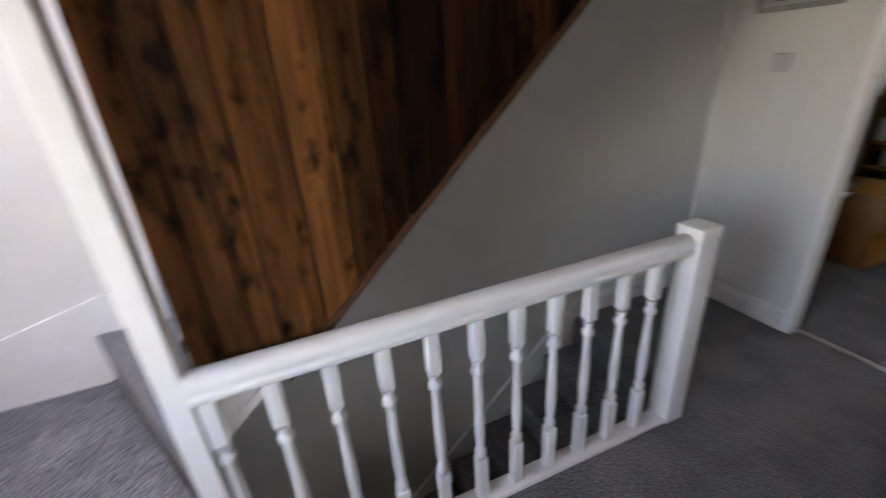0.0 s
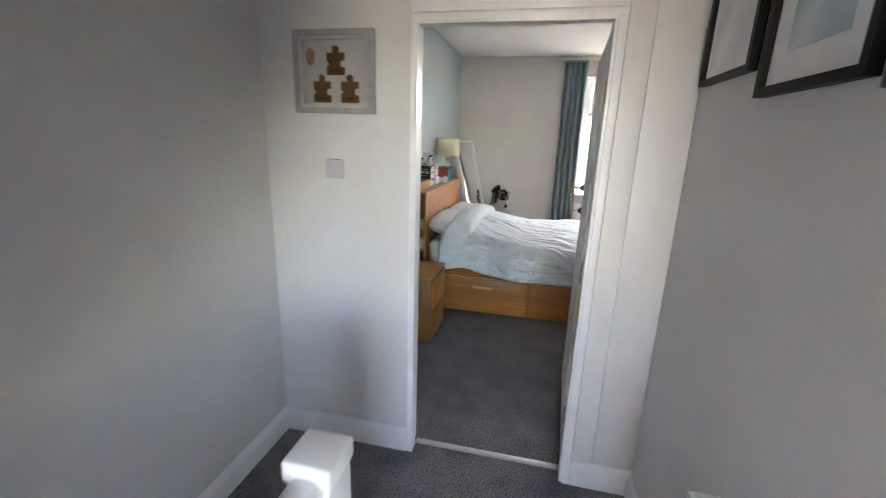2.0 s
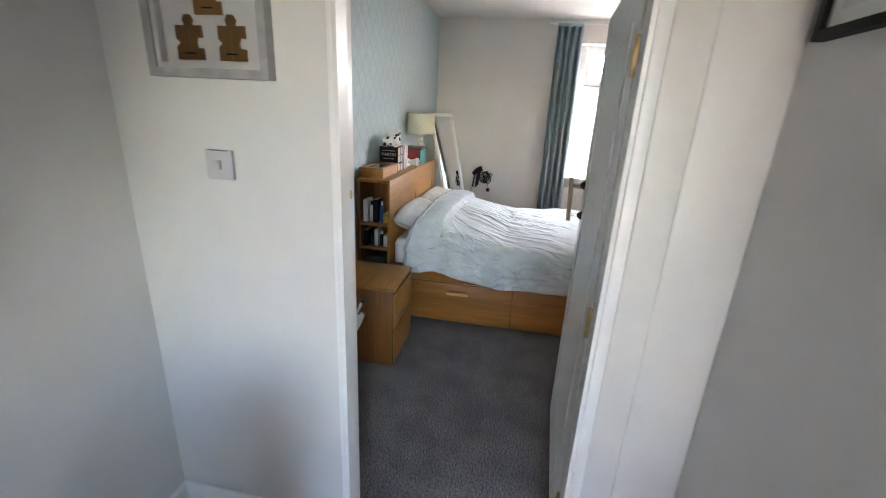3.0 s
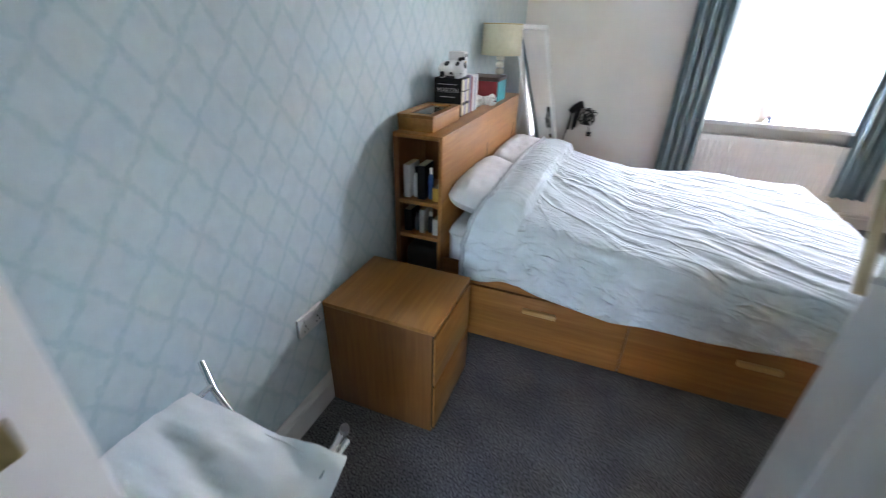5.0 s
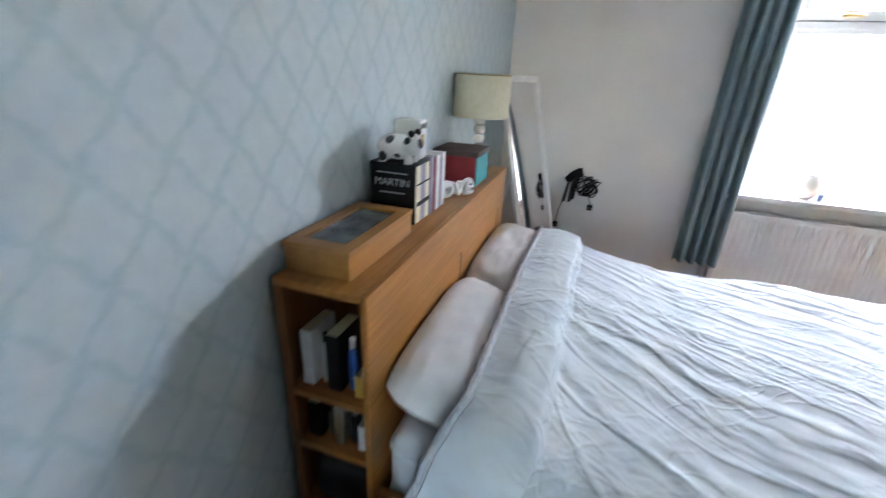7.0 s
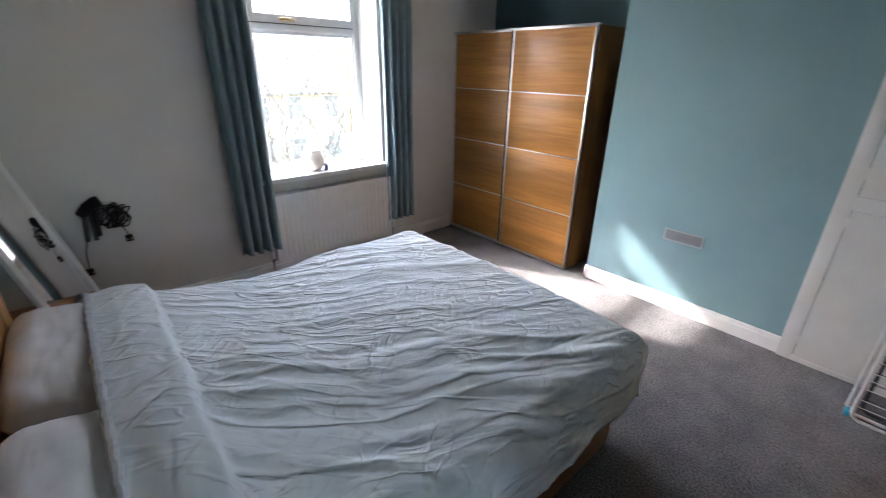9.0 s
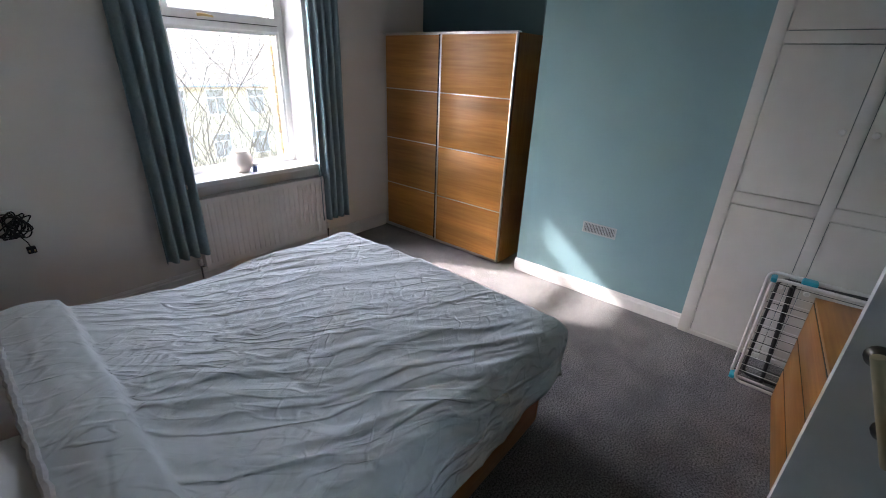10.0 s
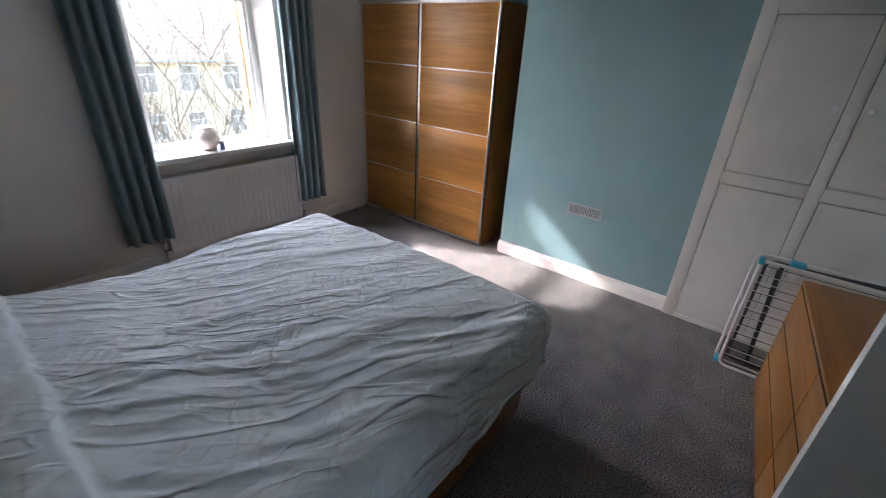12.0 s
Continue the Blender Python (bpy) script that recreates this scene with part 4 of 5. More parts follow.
part("lid_picture", boxes((-0.06, 0.06, -0.145, 0.145, 0.064, 0.07)), mat("glazed_grey_print", (0.03, 0.035, 0.035), (0.22, 0.24, 0.25), 14.0, 0.08), lid, "glossy grey photograph under the glass lid")


def book(label, at, size, cover, spine_mat=None, turn=0.0, name="book", bars=0):
    """A standing book: thickness along y, depth along x, spine at +x."""
    dx, t, h = size
    th = thing(name, label, "book", at, turn, group="books on the headboard")
    part("cover", boxes((-dx / 2, dx / 2, -t / 2, -t / 2 + 0.003, 0, h), (-dx / 2, dx / 2, t / 2 - 0.003, t / 2, 0, h), (dx / 2 - 0.004, dx / 2, -t / 2 + 0.003, t / 2 - 0.003, 0, h)), cover, th)
    part("page_block", boxes((-dx / 2 + 0.004, dx / 2 - 0.005, -t / 2 + 0.0035, t / 2 - 0.0035, 0.003, h - 0.003)), PAGES, th)
    return th


def lettering(text, size, material, parent, m, name="lettering"):
    cu = bpy.data.curves.new(name, "FONT")
    cu.body, cu.size, cu.extrude, cu.align_x, cu.align_y = text, size, 0.0006, "CENTER", "CENTER"
    ob = new(name, cu)
    dg = bpy.context.evaluated_depsgraph_get()
    me = bpy.data.meshes.new_from_object(ob.evaluated_get(dg))
    bpy.data.objects.remove(ob)
    me.materials.clear()
    me.materials.append(material)
    o2 = new(name, me)
    o2.parent = parent
    o2.matrix_local = m
    return o2


SILVER_INK = mat("silver_ink", (0.45, 0.45, 0.43), (0.5, 0.5, 0.48), 10.0, 0.4)
box_set = thing("boxed_book_set", "black boxed set of novels with cream spines on the headboard", "book", (0.115, 2.225, HT))
part("slip_case", bx(-0.085, 0.075, -0.062, 0.062, 0, 0.198, 0.002), BLACK, box_set)
for y0, y1, mm in ((-0.056, -0.02, PAGES), (-0.018, 0.02, MAUVE), (0.022, 0.056, PAGES)):
    part("book_spine", boxes((0.0752, 0.079, y0, y1, 0.004, 0.192)), mm, box_set)
for z0, z1 in ((0.06, 0.075), (0.13, 0.136)):
    part("spine_band", boxes((0.0795, 0.0805, -0.054, 0.054, z0, z1)), BLACK, box_set)
lettering("MARTIN", 0.034, SILVER_INK, box_set, pose(-0.005, -0.0628, 0.135, 90, 0, 0))
for x0, x1, z0, z1 in ((-0.06, 0.05, 0.165, 0.168), (-0.05, 0.04, 0.10, 0.103), (-0.06, 0.05, 0.03, 0.048)):
    part("printed_bar", boxes((x0, x1, -0.0632, -0.0622, z0, z1)), SILVER_INK, box_set)
for i, (t, h, m_, lab) in enumerate(((0.028, 0.205, MAUVE, "mauve paperback standing on the headboard"), (0.022, 0.195, RED_CARD, "dark red paperback standing on the headboard"), (0.030, 0.20, WHITE_CARD, "white hardback standing on the headboard"), (0.02, 0.185, MAUVE, "slim mauve book standing on the headboard"), (0.026, 0.20, WHITE_CARD, "white book leaning along the headboard shelf"))):
    book(lab, (0.12, 2.306 + i * 0.031, HT), (0.15, t, h), m_)

# spotted animal money box and its block, standing on the boxed set
bank = thing("money_box", "white and black spotted animal money box on the books", "money box", (0.115, 2.20, HT + 0.198))
SPOT = bpy.data.materials.new("white_black_spots")
SPOT.use_nodes = True
sn, sl = SPOT.node_tree.nodes, SPOT.node_tree.links
vor = sn.new("ShaderNodeTexVoronoi")
vor.inputs["Scale"].default_value = 22.0
tco = sn.new("ShaderNodeTexCoord")
sl.new(tco.outputs["Object"], vor.inputs["Vector"])
rmp = sn.new("ShaderNodeValToRGB")
rmp.color_ramp.interpolation = "CONSTANT"
rmp.color_ramp.elements[0].color, rmp.color_ramp.elements[1].color = (0.012, 0.012, 0.012, 1), (0.74, 0.73, 0.71, 1)
rmp.color_ramp.elements[1].position = 0.36
sl.new(vor.outputs["Distance"], rmp.inputs[0])
sl.new(rmp.outputs[0], sn["Principled BSDF"].inputs["Base Color"])
sn["Principled BSDF"].inputs["Roughness"].default_value = 0.3
bb = bmesh.new()
bmesh.ops.create_uvsphere(bb, u_segments=20, v_segments=12, radius=0.5, matrix=Matrix.Translation((0.0, 0.0, 0.047)) @ Matrix.Diagonal((0.15, 0.085, 0.08, 1)))
bmesh.ops.create_uvsphere(bb, u_segments=16, v_segments=10, radius=0.5, matrix=Matrix.Translation((0.055, -0.015, 0.06)) @ Matrix.Diagonal((0.07, 0.075, 0.07, 1)))
part("body", bb, SPOT, bank)
for sx in (-0.045, 0.045):
    for sy in (-0.022, 0.022):
        part("foot", sweep([(sx, sy, 0.0), (sx, sy, 0.03)], [0.014, 0.013], 10), SPOT, bank)
for sy in (-0.04, 0.012):
    eb = bmesh.new()
    bmesh.ops.create_uvsphere(eb, u_segments=12, v_segments=8, radius=0.011, matrix=Matrix.Translation((0.062, sy, 0.096)))
    part("ear", eb, BLACK, bank)
block = thing("card_block", "white printed card box on the books", "box", (0.125, 2.275, HT + 0.2))
part("block", bx(-0.045, 0.045, -0.03, 0.03, 0, 0.125, 0.002), WHITE_CARD, block)
lettering("SAVE", 0.026, BLACK, block, pose(0.0458, 0.0, 0.105, 90, 0, 90))
part("printed_spot", boxes((0.0452, 0.0458, -0.022, 0.008, 0.045, 0.08)), YELLOW, block)

word = thing("word_ornament", "white wooden love lettering standing on the headboard", "ornament", (0.20, 2.55, HT))
lw = lettering("love", 0.115, WHITE_CARD, word, pose(0, 0, 0.044, 90, 0, 55))
sd = lw.modifiers.new("thickness", "SOLIDIFY")
sd.thickness = 0.02

rb = thing("keepsake_box", "dark red and turquoise keepsake box with a brown lid", "box", (0.135, 2.86, HT), 0)
part("red_side", boxes((-0.10, 0.098, -0.105, -0.09, 0, 0.135), (-0.10, 0.098, 0.09, 0.105, 0, 0.135), (-0.10, -0.085, -0.09, 0.09, 0, 0.135)), RED_CARD, rb, "dark red sides")
part("turquoise_end", boxes((0.0985, 0.104, -0.106, 0.106, 0, 0.135)), TEAL_CARD, rb, "turquoise end")
part("lid", bx(-0.106, 0.108, -0.111, 0.111, 0.128, 0.152, 0.003), BROWN_CARD, rb, "dark brown lid")

lamp = thing("table_lamp", "table lamp with a cream drum shade and stacked glazed balls", "lamp", (0.145, 3.12, HT))
part("base", lathe([(0.055, 0), (0.06, 0.006), (0.055, 0.018), (0.02, 0.03), (0.016, 0.045)], 24), CREAM_GLAZE, lamp)
for k in range(5):
    part("ball", lathe([(0.012, 0.045 + k * 0.046), (0.027, 0.052 + k * 0.046), (0.033, 0.067 + k * 0.046), (0.027, 0.083 + k * 0.046), (0.012, 0.091 + k * 0.046)], 20), CREAM_GLAZE, lamp)
part("stem", sweep([(0, 0, 0.27), (0, 0, 0.33)], 0.008, 12), BRASS, lamp)
sh = lathe([(0.142, 0.268), (0.138, 0.47)], 48)
bmesh.ops.delete(sh, geom=[f for f in sh.faces if len(f.verts) > 4], context="FACES_ONLY")
so = part("shade", sh, SHADE, lamp, "cream fabric drum shade")
m_ = so.modifiers.new("thickness", "SOLIDIFY")
m_.thickness = 0.003
part("shade_ring", sweep([(0.139 * math.cos(k * math.pi / 20), 0.139 * math.sin(k * math.pi / 20), 0.466) for k in range(40)], 0.003, 6, loop=True), BRASS, lamp)
part("shade_spoke", sweep([(-0.138, 0, 0.33), (0.138, 0, 0.33)], 0.002, 6), BRASS, lamp)
part("flex", sweep([(-0.03, 0.03, 0.01), (-0.10, 0.0, 0.006), (-0.125, -0.05, -0.02), (-0.14, -0.06, -0.04)], 0.003, 6), PLASTIC, lamp)

# ---- things in the headboard's end shelves ----
rg = random.Random(11)
SH = ((0.775, [("white", 0.17, WHITE_CARD, 0.035), ("pale", 0.155, PLASTIC, 0.03), ("black", 0.175, BLACK, 0.04), ("dark blue", 0.16, BOTTLE_BLUE, 0.03), ("ochre", 0.07, YELLOW, 0.03)]),
      (0.585, [("black", 0.12, BLACK, 0.04), ("charcoal", 0.10, CHARCOAL, 0.035), ("white-capped", 0.13, STEEL, 0.028), ("dark", 0.115, BLACK, 0.035), ("pale", 0.09, WHITE_CARD, 0.03)]))
for z, row in SH:
    x = 0.058
    for i, (col, h, m_, w) in enumerate(row):
        if i % 2 == 0:
            b = thing("book", col + " book standing in the headboard end shelf", "book", (x + w / 2, 1.765, z), group="end shelf items")
            part("cover", bx(-w / 2, w / 2, -0.055, 0.06, 0, h, 0.002), m_, b)
            part("page_block", bx(-w / 2 + 0.003, w / 2 - 0.003, -0.052, 0.058, h + 0.0005, h + 0.0015, 0), PAGES, b)
        else:
            b = thing("bottle", col + " bottle standing in the headboard end shelf", "bottle", (x + w / 2, 1.745, z), group="end shelf items")
            part("bottle_body", lathe([(w * 0.42, 0), (w * 0.47, 0.004), (w * 0.47, h * 0.68), (w * 0.3, h * 0.78), (w * 0.25, h * 0.82)], 16), m_, b)
            part("cap", lathe([(w * 0.28, h * 0.82), (w * 0.28, h), (w * 0.2, h + 0.002)], 14), BLACK if i == 1 else PLASTIC, b)
        x += w + 0.006
solid("storage_bag", bx(0.06, 0.25, 1.70, 1.95, 0.325, 0.50, 0.04, 4), CHARCOAL, "dark fabric bag in the lowest headboard shelf", "bag")

# ---- standing mirror ----
mir = thing("standing_mirror", "tall white-framed floor mirror leaning on a folding stand", "mirror", (0.555, 3.90, 0.0), 68)
lean = math.radians(14.6)


def tilted(x0, x1, z0, z1, t0, t1):
    bm = bx(x0, x1, t0, t1, z0, z1, 0.003)
    bmesh.ops.rotate(bm, verts=bm.verts[:], cent=(0, 0, 0), matrix=Matrix.Rotation(-lean, 3, "X"))
    return bm


for x0, x1, z0, z1 in ((-0.24, -0.20, 0.0, 1.63), (0.20, 0.24, 0.0, 1.63), (-0.20, 0.20, 1.59, 1.63), (-0.20, 0.20, 0.10, 0.145)):
    part("mirror_frame", tilted(x0, x1, z0, z1, 0.0, 0.025), GLOSS, mir)
part("mirror_glass", tilted(-0.20, 0.20, 0.145, 1.59, 0.008, 0.013), MIRROR, mir)
part("mirror_backing", tilted(-0.20, 0.20, 0.145, 1.59, 0.014, 0.022), GLOSS, mir)
for s in (-1, 1):
    part("stand_leg", sweep([(s * 0.19, 0.29, 1.0), (s * 0.19, 0.50, 0.0)], 0.011, 8), GLOSS, mir)

# ---- hair tools hanging on the window wall ----
hair = thing("hair_tools", "black hair dryer and straighteners hung on a wall hook", "hair dryer", (0.66, W, 0.75))
part("hook_plate", bx(-0.09, 0.09, -0.012, -0.001, 0.085, 0.11, 0.003), PLASTIC, hair)
dr = part("dryer_barrel", sweep([(-0.095, -0.06, 0.06), (-0.05, -0.07, 0.105), (0.0, -0.07, 0.135), (0.018, -0.07, 0.142)], [0.028, 0.036, 0.038, 0.030], 16), BLACK, hair)
part("dryer_grip", sweep([(-0.01, -0.07, 0.11), (-0.03, -0.06, 0.0), (-0.035, -0.055, -0.09)], [0.021, 0.018, 0.016], 12), BLACK, dr)
for k in (0, 1):
    part("straightener_arm", sweep([(-0.075 + k * 0.03, -0.045, 0.09), (-0.10 + k * 0.045, -0.04, -0.12)], [0.011, 0.014], 10), CHARCOAL, hair)
crg = random.Random(6)
for k in range(12):
    ra, rb_, cx, cz = crg.uniform(0.03, 0.085), crg.uniform(0.04, 0.075), crg.uniform(0.03, 0.10), crg.uniform(-0.01, 0.05)
    part("looped_cable", sweep([(cx + ra * math.cos(a * math.pi / 10), -0.03 - 0.006 * k + 0.01 * math.sin(a * 0.9), cz + rb_ * math.sin(a * math.pi / 10 + 0.4 * k)) for a in range(20)], 0.0042, 6, loop=True), BLACK, hair)
part("hanging_cable", sweep([(-0.10, -0.03, -0.10), (-0.13, -0.03, -0.2), (-0.14, -0.03, -0.31)], 0.0035, 6), BLACK, hair)
part("cable_tail", sweep([(0.09, -0.03, -0.06), (0.11, -0.03, -0.10), (0.115, -0.03, -0.13)], 0.0035, 6), BLACK, hair)
for x, z in ((0.115, -0.15), (-0.14, -0.33)):
    pl = part("plug", bx(x - 0.022, x + 0.022, -0.05, -0.02, z - 0.022, z + 0.022, 0.006), BLACK, hair)
    part("plug_pin", boxes((x - 0.015, x - 0.009, -0.065, -0.05, z - 0.004, z + 0.004), (x + 0.009, x + 0.015, -0.065, -0.05, z - 0.004, z + 0.004)), BRASS, pl)

# ---- wardrobe ----
ward = thing("wardrobe", "two-door sliding wardrobe in oak with aluminium strips", "wardrobe", (0, 0, 0))
WY0, WY1, WH = 2.955, 4.515, 2.015
part("side_panel", bx(3.785, 4.35, WY0, WY0 + 0.02, 0, WH - 0.01, 0.002), OAK_SHADE, ward)
part("side_panel", bx(3.785, 4.35, WY1 - 0.02, WY1, 0, WH - 0.01, 0.002), OAK_SHADE, ward)
part("carcass_top", bx(3.785, 4.35, WY0 + 0.02, WY1 - 0.02, WH - 0.03, WH - 0.01, 0.002), OAK_Y, ward)
part("carcass_base", bx(3.80, 4.35, WY0 + 0.02, WY1 - 0.02, 0.04, 0.06, 0.002), OAK_Y, ward)
part("plinth", bx(3.805, 3.82, WY0 + 0.02, WY1 - 0.02, 0, 0.06, 0.001), BLACK, ward)
part("carcass_back", bx(4.34, 4.35, WY0 + 0.02, WY1 - 0.02, 0.06, WH - 0.03, 0.001), OAK_SHADE, ward)
part("sliding_rail", bx(3.752, 3.80, WY0 - 0.004, WY1, WH - 0.012, WH, 0.002), STEEL, ward)
part("sliding_rail", bx(3.752, 3.80, WY0 - 0.004, WY1, 0.012, 0.022, 0.002), STEEL, ward)
for y0, y1, x in ((WY0, 3.752, 3.752), (3.728, WY1 - 0.004, 3.776)):
    d = part("sliding_door", boxes((x + 0.004, x + 0.018, y0 + 0.02, y1 - 0.02, 0.03, WH - 0.015)), OAK_Y, ward)
    for s in (y0, y1 - 0.016):
        part("door_stile", bx(x - 0.004, x + 0.020, s, s + 0.016, 0.024, WH - 0.013, 0.003), STEEL, d)
    zz = [0.03, 0.515, 1.01, 1.505, WH - 0.018]
    for k in range(4):
        part("door_panel", bx(x, x + 0.004, y0 + 0.017, y1 - 0.017, zz[k] + 0.0075, zz[k + 1] - 0.002, 0.0015), OAK_GOLD, d)
        part("panel_strip", bx(x - 0.003, x + 0.004, y0 + 0.016, y1 - 0.016, zz[k] - 0.0015, zz[k] + 0.0070, 0.001), STEEL, d)
    part("panel_strip", bx(x - 0.003, x + 0.004, y0 + 0.016, y1 - 0.016, zz[4] - 0.004, zz[4] + 0.004, 0.001), STEEL, d)

# black strip added to draw the shaded gap where the doors overlap
part("door_gap_shade", bx(3.758, 3.775, 3.7525, 3.776, 0.03, WH - 0.016, 0.001), BLACK, ward, "black strip standing in for shade between the sliding doors")

# ---- built-in alcove cupboards ----
cup = thing("alcove_cupboard", "cream-painted built-in alcove cupboard with six doors", "cupboard", kind="structure")
CX = 3.772
cols = ((0.845, 1.262), (0.355, 0.770))
rows_ = ((0.035, 1.00), (1.088, 1.922), (1.995, 2.60))
uprights = ((0.0, 0.350), (0.775, 0.840), (1.267, 1.345))
for a, c in uprights:
    part("stile", bx(CX, CX + 0.03, a, c, 0.0, H, 0.002), SATIN, cup)
for a, c in ((0.350, 0.775), (0.840, 1.267)):
    for z0, z1 in ((0.0, 0.030), (1.005, 1.083), (1.927, 1.990), (2.605, H)):
        part("rail", bx(CX, CX + 0.03, a, c, z0, z1, 0.002), SATIN, cup)
part("cupboard_side", bx(CX + 0.03, AL - 0.001, 1.30, 1.329, 0, H, 0.002), SATIN, cup)
for ci, (a, c) in enumerate(cols):
    for ri, (z0, z1) in enumerate(rows_):
        d = part("cupboard_door", bx(CX + 0.001, CX + 0.022, a - 0.0008, c + 0.0008, z0 - 0.0008, z1 + 0.0008, 0.0012, 1), SATIN, cup)
        yk = a + 0.03 if ci == 0 else c - 0.03
        zk = (0.55, 1.495, 2.1)[ri]
        k = lathe([(0.006, 0), (0.006, 0.012), (0.016, 0.018), (0.018, 0.026), (0.012, 0.034)], 18)
        bmesh.ops.rotate(k, verts=k.verts[:], cent=(0, 0, 0), matrix=Matrix.Rotation(radians(-90), 3, "Y"))
        bmesh.ops.translate(k, verts=k.verts[:], vec=(CX + 0.003, yk, zk))
        part("door_knob", k, PLASTIC, d, "white round knob")
        yh = c + 0.003 if ci == 0 else a - 0.003
        for zh in (z0 + 0.12, z1 - 0.07):
            part("hinge", bx(CX - 0.004, CX + 0.004, yh - 0.006, yh + 0.006, zh - 0.03, zh + 0.03, 0.002), SATIN, d)

vent = thing("wall_vent", "grey slotted air vent on the chimney breast", "vent", (CH, 2.065, 0.585))
part("vent_frame", boxes((-0.008, -0.001, -0.135, 0.135, 0.035, 0.045), (-0.008, -0.001, -0.135, 0.135, -0.045, -0.035), (-0.008, -0.001, -0.135, -0.122, -0.035, 0.035), (-0.008, -0.001, 0.122, 0.135, -0.035, 0.035)), GREY_PLASTIC, vent)
part("vent_backing", boxes((-0.002, -0.0005, -0.122, 0.122, -0.035, 0.035)), CHARCOAL, vent)
for k in range(20):
    y = -0.115 + k * 0.0121
    part("slat", boxes((-0.007, -0.002, y - 0.003, y + 0.003, -0.035, 0.035)), GREY_PLASTIC, vent, smooth=False)

# ---- chest of drawers ----
chest = thing("chest_of_drawers", "wide oak-veneer chest of drawers with six drawers", "chest of drawers", (1.781, 0.118, 0.0), 4.2)
CL, CD, CHH = 1.60, 0.50, 0.70
part("top", bx(0, CL, 0, CD + 0.004, CHH - 0.022, CHH, 0.002), OAK, chest)
part("side_panel", bx(0, 0.02, 0, CD - 0.018, 0, CHH - 0.022, 0.002), OAK_SHADE, chest)
part("side_panel", bx(CL - 0.02, CL, 0, CD - 0.018, 0, CHH - 0.022, 0.002), OAK_SHADE, chest)
part("back", bx(0.02, CL - 0.02, 0.004, 0.012, 0.01, CHH - 0.022, 0.001), OAK, chest)
# carcass coloured black so the drawer gaps read as shaded
part("carcass_front", bx(0.02, CL - 0.02, CD - 0.035, CD - 0.028, 0.01, CHH - 0.023, 0.001), BLACK, chest, "recessed carcass edge blackened for the shade in the gaps")
part("plinth", bx(0.02, CL - 0.02, CD - 0.05, CD - 0.035, 0, 0.06, 0.001), OAK, chest)
for x0, x1 in ((0.003, CL / 2 - 0.003), (CL / 2 + 0.003, CL - 0.003)):
    for z0, z1 in ((0.02, 0.222), (0.234, 0.436), (0.448, 0.664)):
        part("drawer_front", bx(x0, x1, CD - 0.016, CD + 0.004, z0, z1, 0.002), OAK, chest)
        part("drawer_box", bx(x0 + 0.03, x1 - 0.03, 0.03, CD - 0.037, z0 + 0.02, z1 - 0.05, 0.001), OAK, chest)
# black strips fill the drawer gaps to draw their shade
for z in (0.223, 0.437, 0.665):
    part("gap_shade_strip", bx(0.004, CL - 0.004, CD - 0.016, CD + 0.003, z, z + 0.010, 0.001), BLACK, chest, "black strip standing in for shade between the drawers")


# ---- folded clothes airer ----
def rounded_loop(x, y0, y1, z0, z1, r):
    pts = []
    for cy, cz, a0 in ((y1 - r, z1 - r, 0), (y0 + r, z1 - r, 90), (y0 + r, z0 + r, 180), (y1 - r, z0 + r, 270)):
        for k in range(5):
            a = radians(a0 + k * 22.5)
            pts.append((x, cy + r * math.cos(a), cz + r * math.sin(a)))
    return pts


air = thing("clothes_airer", "folded white wire clothes airer with turquoise joints", "clothes airer", (3.39, 0.0, 0.0))
for i, (x, y0, y1, z0, z1, m_) in enumerate(((0.0, 0.20, 0.93, 0.012, 0.725, GLOSS), (0.05, 0.22, 0.955, 0.012, 0.745, GLOSS), (0.10, 0.22, 0.90, 0.02, 0.70, CHARCOAL))):
    part("airer_frame", sweep(rounded_loop(x, y0, y1, z0, z1, 0.04), 0.009, 10, loop=True), m_, air)
part("leg_frame", sweep([(0.025, 0.80, 0.05), (0.025, 0.84, 0.69)], 0.011, 10), CHARCOAL, air, "charcoal folding leg")
part("leg_frame", sweep([(0.075, 0.80, 0.03), (0.075, 0.83, 0.70)], 0.011, 10), CHARCOAL, air, "charcoal folding leg")
part("leg_frame", sweep([(0.03, 0.84, 0.715), (0.035, 0.24, 0.745)], 0.011, 10), CHARCOAL, air, "charcoal folding leg")
for k in range(23):
    z = 0.06 + k * 0.028 + (0.006 if k % 3 else -0.005)
    part("wire", sweep([(0.0 if k % 2 else 0.05, 0.215, z), (0.0 if k % 2 else 0.05, 0.925, z)], 0.0022, 6), GLOSS if k % 2 else CHARCOAL, air)
for y, z in ((0.925, 0.715), (0.945, 0.03)):
    part("joint", bx(-0.014, 0.062, y - 0.012, y + 0.016, z - 0.010, z + 0.016, 0.006, 3), BLUE_PLASTIC, air, "turquoise plastic joint")
part("joint", bx(0.0, 0.06, 0.74, 0.81, 0.725, 0.755, 0.008, 3), BLUE_PLASTIC, air, "blue plastic clip")

# ---- laundry hamper behind the door frame ----
ham = thing("laundry_hamper", "white fabric laundry hamper on a folding chrome frame", "laundry hamper", (0.10, 0.0, 0.0))
HL, HD = 0.46, 0.37
